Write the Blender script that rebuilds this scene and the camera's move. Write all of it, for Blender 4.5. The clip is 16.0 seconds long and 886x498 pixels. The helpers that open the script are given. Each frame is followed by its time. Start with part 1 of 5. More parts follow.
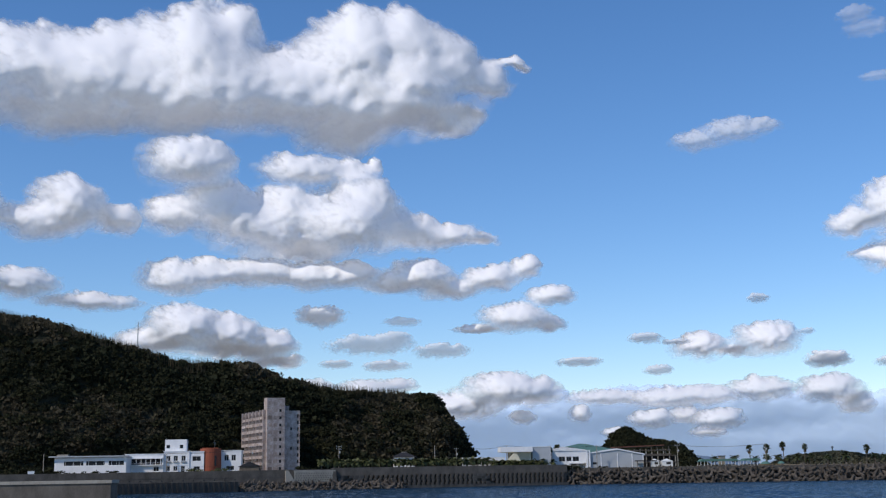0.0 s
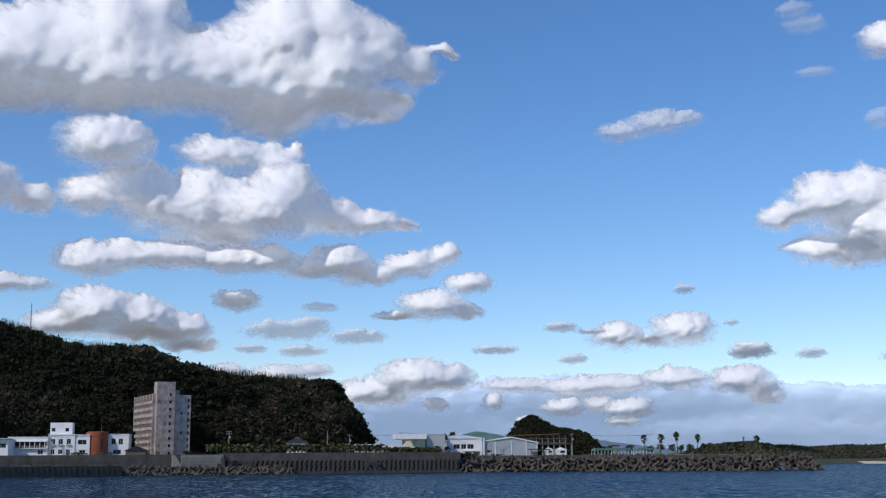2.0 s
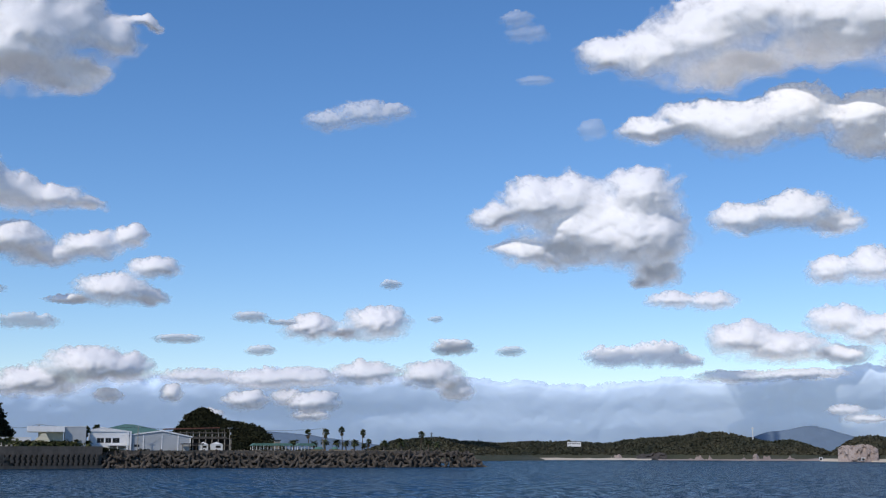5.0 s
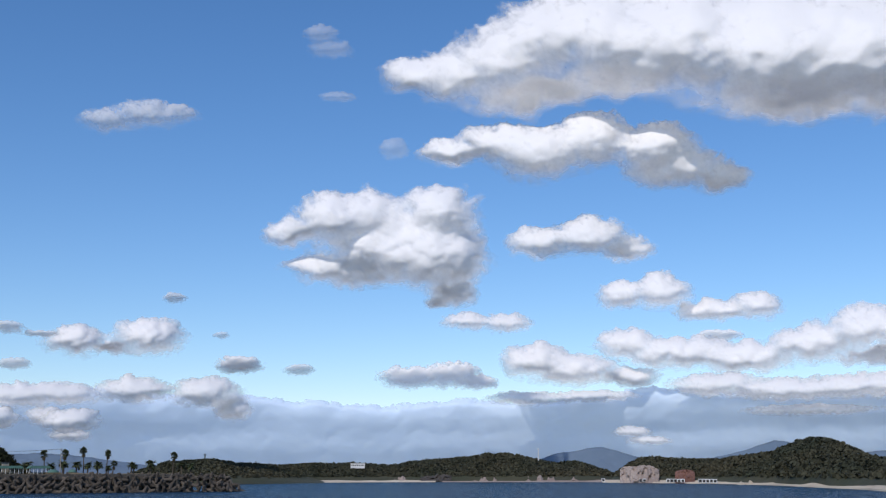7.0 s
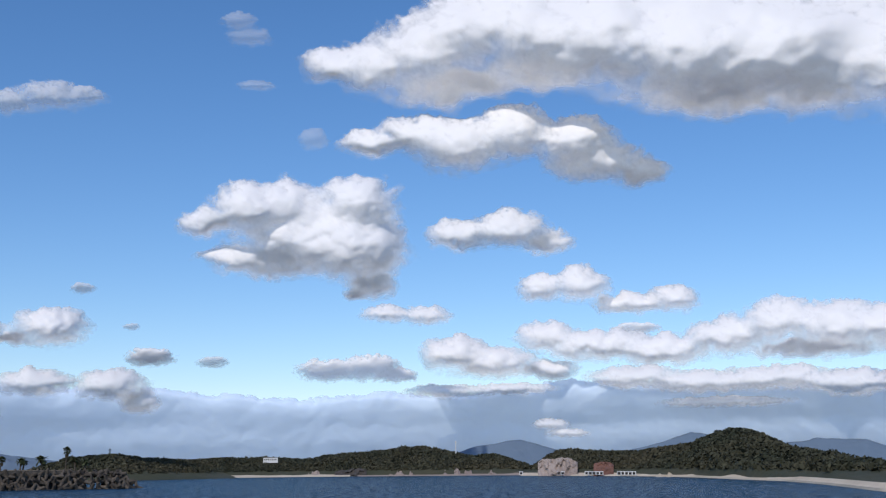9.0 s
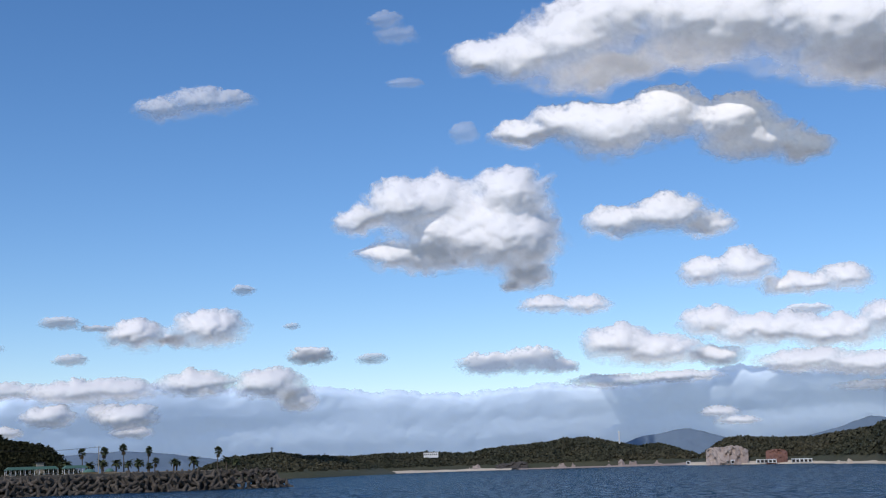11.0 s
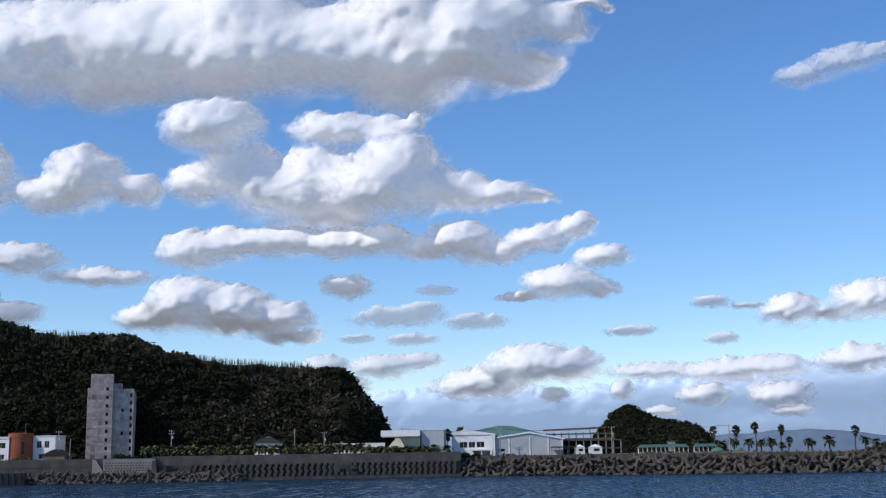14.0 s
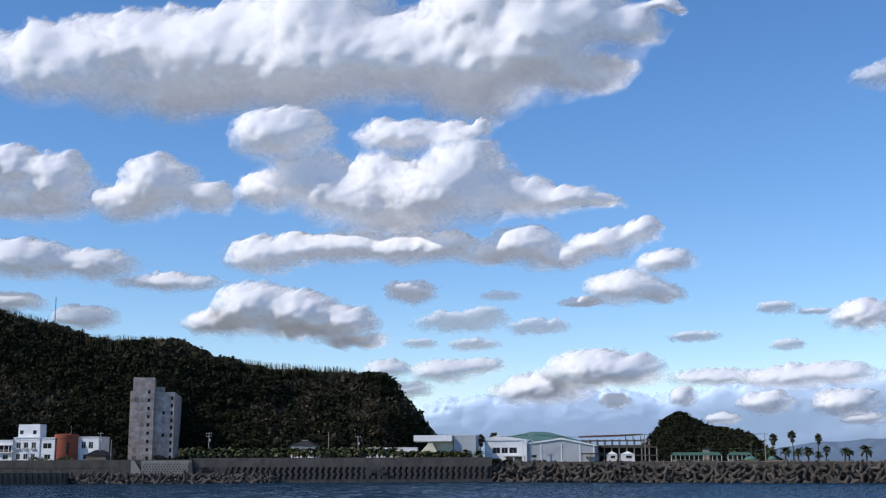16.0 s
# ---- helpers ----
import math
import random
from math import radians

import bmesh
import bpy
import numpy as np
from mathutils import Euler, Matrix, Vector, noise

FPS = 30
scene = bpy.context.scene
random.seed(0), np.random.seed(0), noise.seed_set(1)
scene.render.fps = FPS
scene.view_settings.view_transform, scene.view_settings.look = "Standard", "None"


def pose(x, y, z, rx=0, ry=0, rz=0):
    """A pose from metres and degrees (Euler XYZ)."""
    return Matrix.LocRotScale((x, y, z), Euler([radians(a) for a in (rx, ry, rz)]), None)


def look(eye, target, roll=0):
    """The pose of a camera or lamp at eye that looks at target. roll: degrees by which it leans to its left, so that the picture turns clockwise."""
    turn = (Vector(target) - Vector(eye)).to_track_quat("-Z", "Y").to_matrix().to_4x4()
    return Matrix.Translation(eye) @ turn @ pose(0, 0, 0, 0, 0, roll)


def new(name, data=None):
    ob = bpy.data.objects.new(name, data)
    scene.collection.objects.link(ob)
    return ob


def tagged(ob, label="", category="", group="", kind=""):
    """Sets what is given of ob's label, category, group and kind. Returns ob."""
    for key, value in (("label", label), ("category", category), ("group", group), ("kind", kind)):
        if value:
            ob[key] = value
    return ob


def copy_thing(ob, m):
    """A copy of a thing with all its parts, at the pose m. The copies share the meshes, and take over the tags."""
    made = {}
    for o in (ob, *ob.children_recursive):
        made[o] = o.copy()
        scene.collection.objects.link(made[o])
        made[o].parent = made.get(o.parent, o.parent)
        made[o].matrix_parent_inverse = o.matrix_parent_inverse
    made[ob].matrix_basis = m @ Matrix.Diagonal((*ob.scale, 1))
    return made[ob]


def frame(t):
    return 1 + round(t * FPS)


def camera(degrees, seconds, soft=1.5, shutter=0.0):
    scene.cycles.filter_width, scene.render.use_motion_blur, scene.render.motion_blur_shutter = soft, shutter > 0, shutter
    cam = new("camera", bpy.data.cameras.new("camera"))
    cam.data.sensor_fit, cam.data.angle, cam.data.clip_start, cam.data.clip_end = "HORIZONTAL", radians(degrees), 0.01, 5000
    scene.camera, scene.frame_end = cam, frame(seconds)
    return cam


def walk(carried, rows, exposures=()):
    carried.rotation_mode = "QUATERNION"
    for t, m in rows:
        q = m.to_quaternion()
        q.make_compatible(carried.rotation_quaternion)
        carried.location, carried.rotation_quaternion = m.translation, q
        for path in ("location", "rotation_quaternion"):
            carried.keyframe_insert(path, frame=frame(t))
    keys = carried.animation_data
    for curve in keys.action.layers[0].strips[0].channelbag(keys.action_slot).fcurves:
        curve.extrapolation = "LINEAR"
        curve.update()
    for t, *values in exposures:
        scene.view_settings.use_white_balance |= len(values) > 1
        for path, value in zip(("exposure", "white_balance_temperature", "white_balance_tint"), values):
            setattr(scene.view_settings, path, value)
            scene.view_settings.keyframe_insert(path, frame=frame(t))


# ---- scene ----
cam = camera(41.34, 16.0, soft=1.2)
# seconds, place, heading (clockwise from +y), tilt, lean
PATH = [
    (0, -54.10, -51.97, 7.38, 4.517, 10.800, -0.967),
    (0.5, -46.51, -53.63, 7.43, 4.774, 10.946, -1.077),
    (1, -39.38, -54.46, 7.48, 5.284, 10.775, -0.900),
    (1.5, -32.68, -54.52, 7.52, 5.989, 10.427, -0.708),
    (2, -26.36, -53.88, 7.57, 7.090, 10.104, -0.355),
    (2.5, -20.41, -52.57, 7.61, 8.643, 9.821, -0.065),
    (3, -14.79, -50.65, 7.65, 10.923, 9.583, 0.145),
    (3.5, -9.46, -48.18, 7.69, 13.734, 9.329, 0.101),
    (4, -4.39, -45.21, 7.72, 16.246, 9.262, 0.069),
    (4.2, -2.43, -43.89, 7.74, 16.977, 9.287, 0.007),
    (4.4, 0.80, -41.12, 7.76, 17.873, 9.319, -0.017),
    (4.6, 5.90, -36.25, 7.79, 18.721, 9.430, -0.036),
    (4.8, 11.06, -31.22, 7.83, 19.534, 9.600, -0.052),
    (5, 16.19, -26.14, 7.87, 20.330, 9.811, -0.066),
    (5.25, 22.56, -19.71, 7.91, 21.323, 10.103, -0.082),
    (5.5, 28.89, -13.20, 7.95, 22.344, 10.393, -0.098),
    (5.7, 33.94, -7.95, 7.99, 23.200, 10.601, -0.113),
    (5.9, 38.96, -2.65, 8.03, 24.109, 10.765, -0.132),
    (6.1, 43.88, 2.60, 8.06, 25.086, 10.868, -0.155),
    (6.3, 46.88, 5.85, 8.08, 26.147, 10.891, -0.183),
    (6.5, 48.56, 7.74, 8.09, 27.546, 10.847, -0.081),
    (7, 52.73, 12.59, 8.12, 30.025, 10.811, -0.296),
    (7.5, 56.85, 17.57, 8.15, 32.155, 10.565, -0.415),
    (8, 60.96, 22.61, 8.18, 33.583, 10.371, -0.717),
    (8.2, 62.62, 24.64, 8.19, 33.922, 10.332, -0.498),
    (10.3, 80.73, 45.24, 8.32, 32.753, 10.789, -2.135),
    (10.5, 82.58, 47.06, 8.33, 31.458, 10.649, -2.138),
    (11, 87.33, 51.42, 8.36, 26.104, 10.301, -1.954),
    (11.5, 92.31, 55.48, 8.40, 17.666, 10.202, -1.182),
    (12, 97.53, 59.18, 8.43, 10.127, 9.922, -1.113),
    (12.5, 103.04, 62.47, 8.47, 3.527, 9.700, -0.895),
    (13, 108.87, 65.30, 8.51, -1.428, 9.672, -0.966),
    (13.5, 115.04, 67.62, 8.56, -4.517, 9.888, -1.016),
    (14, 121.59, 69.37, 8.60, -6.894, 10.051, -0.933),
    (14.5, 128.55, 70.49, 8.65, -8.728, 10.193, -0.648),
    (15, 135.96, 70.94, 8.70, -9.952, 10.207, -0.450),
    (15.5, 143.84, 70.66, 8.76, -10.878, 10.244, -0.282),
    (16, 152.24, 69.60, 8.82, -11.763, 10.283, -0.197),
]
walk(cam, [(t, pose(x, y, z, 90 + p, 0, -a) @ pose(0, 0, 0, 0, 0, r)) for t, x, y, z, a, p, r in PATH],
     exposures=[(0.0, -0.08), (2.0, -0.07), (4.2, -0.10), (6.3, -0.17), (8.2, -0.19), (10.3, -0.18), (12.0, -0.08), (13.5, 0.08), (16.0, 0.10)])

# ---- sky and sun ----
SUN_AZ, SUN_EL = -126.0, 42.0
world = bpy.data.worlds.new("sky")
scene.world = world
world.use_nodes = True
wn = world.node_tree.nodes
sky = wn.new("ShaderNodeTexSky")
sky.sky_type = "NISHITA"
sky.sun_disc = False
sky.sun_elevation, sky.sun_rotation = radians(SUN_EL), radians(SUN_AZ)
sky.air_density, sky.dust_density, sky.ozone_density = 1.0, 0.0, 4.5
deep = wn.new("ShaderNodeHueSaturation")
deep.inputs["Saturation"].default_value, deep.inputs["Hue"].default_value = 1.17, 0.5
world.node_tree.links.new(sky.outputs[0], deep.inputs["Color"])
cool = wn.new("ShaderNodeMix")
cool.data_type, cool.blend_type = "RGBA", "MULTIPLY"
cool.inputs["Factor"].default_value, cool.inputs["B"].default_value = 1.0, (1.0, 0.965, 1.03, 1)
world.node_tree.links.new(deep.outputs[0], cool.inputs["A"])
world.node_tree.links.new(cool.outputs["Result"], wn["Background"].inputs[0])
wn["Background"].inputs[1].default_value = 0.138
sun = new("sun", bpy.data.lights.new("sun", "SUN"))
sun.data.energy, sun.data.angle, sun.data.color = 2.9, radians(0.6), (1.0, 0.91, 0.80)
sv = Vector((math.sin(radians(SUN_AZ)) * math.cos(radians(SUN_EL)), math.cos(radians(SUN_AZ)) * math.cos(radians(SUN_EL)), math.sin(radians(SUN_EL))))
sun.matrix_world = look(sv * 1000, (0, 0, 0))


# ---- materials ----
def material(name, a, b=None, rough=0.85, scale=0.5, fine=6.0, bump=0.3, metal=0.0, dist=0.15, vary=0.0, island=False, spec=0.3):
    """Two colours mixed by coarse stains, broken by a fine grain, with a relief."""
    m = bpy.data.materials.new(name)
    m.use_nodes = True
    n, l = m.node_tree.nodes, m.node_tree.links
    bs = n["Principled BSDF"]
    bs.inputs["Roughness"].default_value = rough
    bs.inputs["Metallic"].default_value = metal
    bs.inputs["Specular IOR Level"].default_value = spec
    co = n.new("ShaderNodeTexCoord")
    t1, t2 = n.new("ShaderNodeTexNoise"), n.new("ShaderNodeTexNoise")
    for t, s, d in ((t1, scale, 5.0), (t2, fine, 6.0)):
        t.inputs["Scale"].default_value, t.inputs["Detail"].default_value, t.inputs["Roughness"].default_value = s, d, 0.62
        l.new(co.outputs["Object"], t.inputs["Vector"])
    mid = n.new("ShaderNodeMath")
    mid.operation = "MULTIPLY_ADD"
    l.new(t2.outputs["Fac"], mid.inputs[0])
    mid.inputs[1].default_value = 0.45
    l.new(t1.outputs["Fac"], mid.inputs[2])
    rng = n.new("ShaderNodeMapRange")
    rng.inputs["From Min"].default_value, rng.inputs["From Max"].default_value = 0.5, 0.95
    l.new(mid.outputs[0], rng.inputs["Value"])
    mix = n.new("ShaderNodeMix")
    mix.data_type = "RGBA"
    mix.inputs["A"].default_value = (*a, 1)
    mix.inputs["B"].default_value = (*(b or [c * 0.6 for c in a]), 1)
    l.new(rng.outputs[0], mix.inputs["Factor"])
    col = mix.outputs["Result"]
    if vary:
        hsv = n.new("ShaderNodeHueSaturation")
        r = n.new("ShaderNodeNewGeometry" if island else "ShaderNodeObjectInfo")
        v = n.new("ShaderNodeMapRange")
        v.inputs["To Min"].default_value, v.inputs["To Max"].default_value = 1 - vary, 1 + vary
        l.new(r.outputs["Random Per Island" if island else "Random"], v.inputs["Value"])
        l.new(v.outputs[0], hsv.inputs["Value"])
        l.new(col, hsv.inputs["Color"])
        col = hsv.outputs["Color"]
    l.new(col, bs.inputs["Base Color"])
    if bump:
        bp = n.new("ShaderNodeBump")
        bp.inputs["Strength"].default_value, bp.inputs["Distance"].default_value = bump, dist
        l.new(t2.outputs["Fac"], bp.inputs["Height"])
        l.new(bp.outputs[0], bs.inputs["Normal"])
    return m


def water_material():
    m = material("sea_water", (0.006, 0.022, 0.045), (0.012, 0.035, 0.06), rough=0.15, scale=0.004, fine=0.02, bump=0, spec=0.32)
    n, l = m.node_tree.nodes, m.node_tree.links
    bs = n["Principled BSDF"]
    bs.inputs["IOR"].default_value = 1.33
    co, geo = n.new("ShaderNodeTexCoord"), n.new("ShaderNodeNewGeometry")
    total = geo.outputs["Normal"]
    for size, tall, amp in ((0.07, 0.02, 0.5), (0.4, 0.07, 1.1), (1.6, 0.5, 0.7)):
        mp = n.new("ShaderNodeMapping")
        mp.inputs["Scale"].default_value = (size, tall, 1)
        mp.inputs["Rotation"].default_value = (0, 0, radians(8))
        t = n.new("ShaderNodeTexNoise")
        t.inputs["Scale"].default_value, t.inputs["Detail"].default_value = 1.0, 3
        l.new(co.outputs["Object"], mp.inputs["Vector"])
        l.new(mp.outputs[0], t.inputs["Vector"])
        sub, mul = n.new("ShaderNodeVectorMath"), n.new("ShaderNodeVectorMath")
        sub.operation, mul.operation = "SUBTRACT", "MULTIPLY_ADD"
        l.new(t.outputs["Color"], sub.inputs[0])
        sub.inputs[1].default_value = (0.5, 0.5, 0.5)
        l.new(sub.outputs[0], mul.inputs[0])
        mul.inputs[1].default_value = (amp, amp, 0)
        l.new(total, mul.inputs[2])
        total = mul.outputs[0]
    nv = n.new("ShaderNodeVectorMath")
    nv.operation = "NORMALIZE"
    l.new(total, nv.inputs[0])
    gl, df, mx = n.new("ShaderNodeBsdfGlossy"), n.new("ShaderNodeBsdfDiffuse"), n.new("ShaderNodeMixShader")
    gl.inputs["Roughness"].default_value = 0.18
    gl.inputs["Color"].default_value = (0.74, 0.88, 1.0, 1)
    mp, ripple, band = n.new("ShaderNodeMapping"), n.new("ShaderNodeTexNoise"), n.new("ShaderNodeMapRange")
    mp.inputs["Scale"].default_value = (0.62, 0.2, 1)
    ripple.inputs["Scale"].default_value, ripple.inputs["Detail"].default_value, ripple.inputs["Roughness"].default_value = 1.0, 12, 0.82
    band.inputs["From Min"].default_value, band.inputs["From Max"].default_value = 0.43, 0.61
    band.inputs["To Min"].default_value, band.inputs["To Max"].default_value = 0.0, 0.52
    l.new(co.outputs["Object"], mp.inputs["Vector"])
    l.new(mp.outputs[0], ripple.inputs["Vector"])
    l.new(ripple.outputs["Fac"], band.inputs["Value"])
    l.new(band.outputs[0], mx.inputs[0])
    l.new(nv.outputs[0], gl.inputs["Normal"])
    l.new(bs.inputs["Base Color"].links[0].from_socket, df.inputs["Color"])
    l.new(df.outputs[0], mx.inputs[1])
    l.new(gl.outputs[0], mx.inputs[2])
    n.remove(bs)
    l.new(mx.outputs[0], n["Material Output"].inputs["Surface"])
    return m


def cloud_material(name="cloud_vapour", tone=(0.87, 0.86, 0.86), glow_tone=(0.95, 0.95, 1.0), glow_power=0.085):
    m = bpy.data.materials.new(name)
    m.use_nodes = True
    n, l = m.node_tree.nodes, m.node_tree.links
    n.remove(n["Principled BSDF"])
    d, t, mixa = n.new("ShaderNodeBsdfDiffuse"), n.new("ShaderNodeBsdfTranslucent"), n.new("ShaderNodeMixShader")
    d.inputs["Color"].default_value = t.inputs["Color"].default_value = (*tone, 1)
    mixa.inputs[0].default_value = 0.12
    l.new(d.outputs[0], mixa.inputs[1])
    l.new(t.outputs[0], mixa.inputs[2])
    at = n.new("ShaderNodeAttribute")
    at.attribute_name = "soft"
    co, ns = n.new("ShaderNodeTexCoord"), n.new("ShaderNodeTexNoise")
    ns.inputs["Scale"].default_value, ns.inputs["Detail"].default_value, ns.inputs["Roughness"].default_value = 0.010, 6, 0.55
    l.new(co.outputs["Object"], ns.inputs["Vector"])
    k = n.new("ShaderNodeMath")
    k.operation = "MULTIPLY_ADD"
    l.new(ns.outputs["Fac"], k.inputs[0])
    k.inputs[1].default_value = 0.4
    l.new(at.outputs["Fac"], k.inputs[2])
    rg = n.new("ShaderNodeMapRange")
    rg.interpolation_type = "SMOOTHSTEP"
    rg.inputs["From Min"].default_value, rg.inputs["From Max"].default_value = 0.24, 1.22
    l.new(k.outputs[0], rg.inputs["Value"])
    op = n.new("ShaderNodeAttribute")
    op.attribute_name = "cover"
    mu = n.new("ShaderNodeMath")
    mu.operation = "MULTIPLY"
    l.new(rg.outputs[0], mu.inputs[0])
    l.new(op.outputs["Fac"], mu.inputs[1])
    tr, mixb = n.new("ShaderNodeBsdfTransparent"), n.new("ShaderNodeMixShader")
    l.new(mu.outputs[0], mixb.inputs[0])
    l.new(tr.outputs[0], mixb.inputs[1])
    # Faint emission stands in for sunlight scattered inside the cloud.
    glow, addc = n.new("ShaderNodeEmission"), n.new("ShaderNodeAddShader")
    glow.inputs["Color"].default_value, glow.inputs["Strength"].default_value = (*glow_tone, 1), glow_power
    l.new(mixa.outputs[0], addc.inputs[0])
    l.new(glow.outputs[0], addc.inputs[1])
    l.new(addc.outputs[0], mixb.inputs[2])
    l.new(mixb.outputs[0], n["Material Output"].inputs["Surface"])
    return m


WATER = water_material()
CLOUD = cloud_material()
# Blue tone and stronger glow put distance haze into the bank's colour.
BANK_CLOUD = cloud_material("haze_tinted_bank_vapour", (0.62, 0.74, 0.90), (0.70, 0.84, 1.0), 0.20)
CONCRETE = material("weathered_concrete", (0.135, 0.118, 0.10), (0.06, 0.051, 0.043), scale=0.25, fine=3)
CONCRETE_DARK = material("dark_concrete", (0.10, 0.092, 0.082), (0.042, 0.039, 0.035), scale=0.4, fine=3, vary=0.25)
CONCRETE_PALE = material("pale_concrete", (0.36, 0.33, 0.28), (0.22, 0.20, 0.17), scale=0.3, fine=3)
TETRA = material("armour_concrete", (0.115, 0.096, 0.078), (0.035, 0.029, 0.024), scale=0.35, fine=3, vary=0.35)
STAINED = material("stained_render", (0.58, 0.50, 0.46), (0.20, 0.145, 0.12), scale=0.3, fine=1.6)
WHITE = material("white_paint", (0.80, 0.80, 0.80), (0.66, 0.66, 0.66), scale=0.2, fine=2, bump=0.1)
CREAM = material("cream_paint", (0.72, 0.66, 0.50), (0.55, 0.50, 0.38), scale=0.2, fine=2, bump=0.1)
GREY_PAINT = material("grey_panel", (0.42, 0.44, 0.46), (0.34, 0.36, 0.38), scale=0.15, fine=2, bump=0.1)
BRICK_RED = material("red_brown_render", (0.33, 0.095, 0.05), (0.22, 0.06, 0.035), scale=0.3, fine=2)
ROOF_GREEN = material("green_metal_roof", (0.075, 0.16, 0.135), (0.095, 0.19, 0.16), rough=0.7, scale=0.2, fine=2, bump=0.1)
ROOF_GREY = material("grey_roof_tile", (0.045, 0.045, 0.05), (0.028, 0.028, 0.03), rough=0.8, scale=0.6, fine=5, spec=0.05)
ROOF_RED = material("rusty_roof", (0.20, 0.085, 0.06), (0.11, 0.05, 0.04), scale=0.4, fine=3)
BOARD = material("stained_boarding", (0.46, 0.38, 0.33), (0.16, 0.11, 0.09), scale=0.12, fine=1.0, vary=0.4)
GLASS = material("dark_window_glass", (0.014, 0.016, 0.02), (0.02, 0.023, 0.027), rough=0.2, bump=0, spec=0.15)
# Near-black colour that paints in the shade of interiors and openings.
DARK = material("recess_shade", (0.03, 0.028, 0.026), (0.02, 0.019, 0.018), bump=0.1)
WOOD = material("grey_wood", (0.16, 0.13, 0.10), (0.09, 0.07, 0.055), scale=0.8, fine=8)
METAL = material("galvanised_metal", (0.35, 0.36, 0.37), (0.25, 0.26, 0.27), rough=0.45, metal=0.7, bump=0.05)
RUBBER = material("black_rubber", (0.02, 0.02, 0.02), (0.03, 0.03, 0.03), rough=0.7)
CABLE = material("cable_black", (0.03, 0.03, 0.03), (0.02, 0.02, 0.02), bump=0)
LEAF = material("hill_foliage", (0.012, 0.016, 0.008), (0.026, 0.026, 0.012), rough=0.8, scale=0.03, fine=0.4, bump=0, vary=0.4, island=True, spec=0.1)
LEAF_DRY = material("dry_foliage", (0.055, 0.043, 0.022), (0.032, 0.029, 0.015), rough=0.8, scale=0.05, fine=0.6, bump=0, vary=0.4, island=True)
# Paler second tone varies the leaves and paints in sunlit patches.
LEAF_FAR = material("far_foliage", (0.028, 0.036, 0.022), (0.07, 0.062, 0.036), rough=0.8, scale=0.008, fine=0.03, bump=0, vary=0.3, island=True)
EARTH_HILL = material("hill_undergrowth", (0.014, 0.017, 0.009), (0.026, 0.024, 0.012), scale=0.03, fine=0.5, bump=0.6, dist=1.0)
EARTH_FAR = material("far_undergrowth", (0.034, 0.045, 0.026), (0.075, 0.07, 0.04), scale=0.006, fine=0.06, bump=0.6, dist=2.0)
EARTH = material("dry_earth", (0.20, 0.15, 0.09), (0.11, 0.09, 0.05), scale=0.15, fine=2)
SAND = material("beach_sand", (0.66, 0.57, 0.45), (0.50, 0.42, 0.32), scale=0.02, fine=0.3)
ROCK = material("cut_rock", (0.42, 0.34, 0.29), (0.27, 0.21, 0.18), scale=0.04, fine=0.4, bump=0.8, dist=1.5)
QUARRY = material("pale_quarry_rock", (0.42, 0.35, 0.31), (0.28, 0.22, 0.19), scale=0.03, fine=0.3, bump=0.8, dist=1.5)
ROCK_DARK = material("dark_rock", (0.10, 0.085, 0.075), (0.055, 0.05, 0.045), scale=0.05, fine=0.4, bump=0.8, dist=1.5)
ROCK_RED = material("red_rock", (0.24, 0.12, 0.09), (0.15, 0.08, 0.06), scale=0.05, fine=0.4, bump=0.8, dist=1.5)
# Air haze over the mountains is painted into this blue base colour.
MOUNTAIN = material("haze_tinted_mountain", (0.11, 0.16, 0.23), (0.13, 0.18, 0.25), scale=0.002, fine=0.02, bump=0)
PALM_LEAF = material("palm_frond", (0.035, 0.05, 0.02), (0.07, 0.075, 0.03), rough=0.6, scale=0.3, fine=2, bump=0, vary=0.35, island=True)
PALM_DRY = material("palm_dead_frond", (0.11, 0.085, 0.05), (0.07, 0.055, 0.03), scale=0.5, fine=2, bump=0)
TRUNK = material("palm_trunk", (0.11, 0.09, 0.07), (0.06, 0.05, 0.04), scale=1.0, fine=6)
HEDGE_LEAF = material("hedge_frond", (0.06, 0.075, 0.025), (0.12, 0.115, 0.045), rough=0.6, scale=0.3, fine=2, bump=0, vary=0.4, island=True)
CANVAS = material("white_canvas", (0.75, 0.75, 0.73), (0.6, 0.6, 0.58), scale=0.4, fine=3, bump=0.1)


# ---- mesh helpers ----
def mesh_of(name, verts, faces, mat, smooth=False):
    me = bpy.data.meshes.new(name)
    me.from_pydata([tuple(v) for v in verts] if not isinstance(verts, np.ndarray) else verts.tolist(), [], faces if isinstance(faces, list) else faces.tolist())
    me.materials.append(mat)
    if smooth:
        me.polygons.foreach_set("use_smooth", [True] * len(me.polygons))
    me.update()
    return me


def part(name, bm, mat, parent=None, label=""):
    """One mesh object from a bmesh, under its thing."""
    me = bpy.data.meshes.new(name)
    bmesh.ops.recalc_face_normals(bm, faces=bm.faces[:])
    bm.to_mesh(me)
    bm.free()
    me.materials.append(mat)
    ob = new(name, me)
    ob.parent = parent
    if label:
        tagged(ob, label)
    return ob


def shared(name, me, parent, m, label=""):
    ob = new(name, me)
    ob.parent = parent
    ob.matrix_basis = m
    if label:
        tagged(ob, label)
    return ob


def thing(name, m, label, category, group="", kind=""):
    ob = new(name)
    ob.empty_display_size = 0.5
    ob.matrix_basis = m
    return tagged(ob, label, category, group, kind)


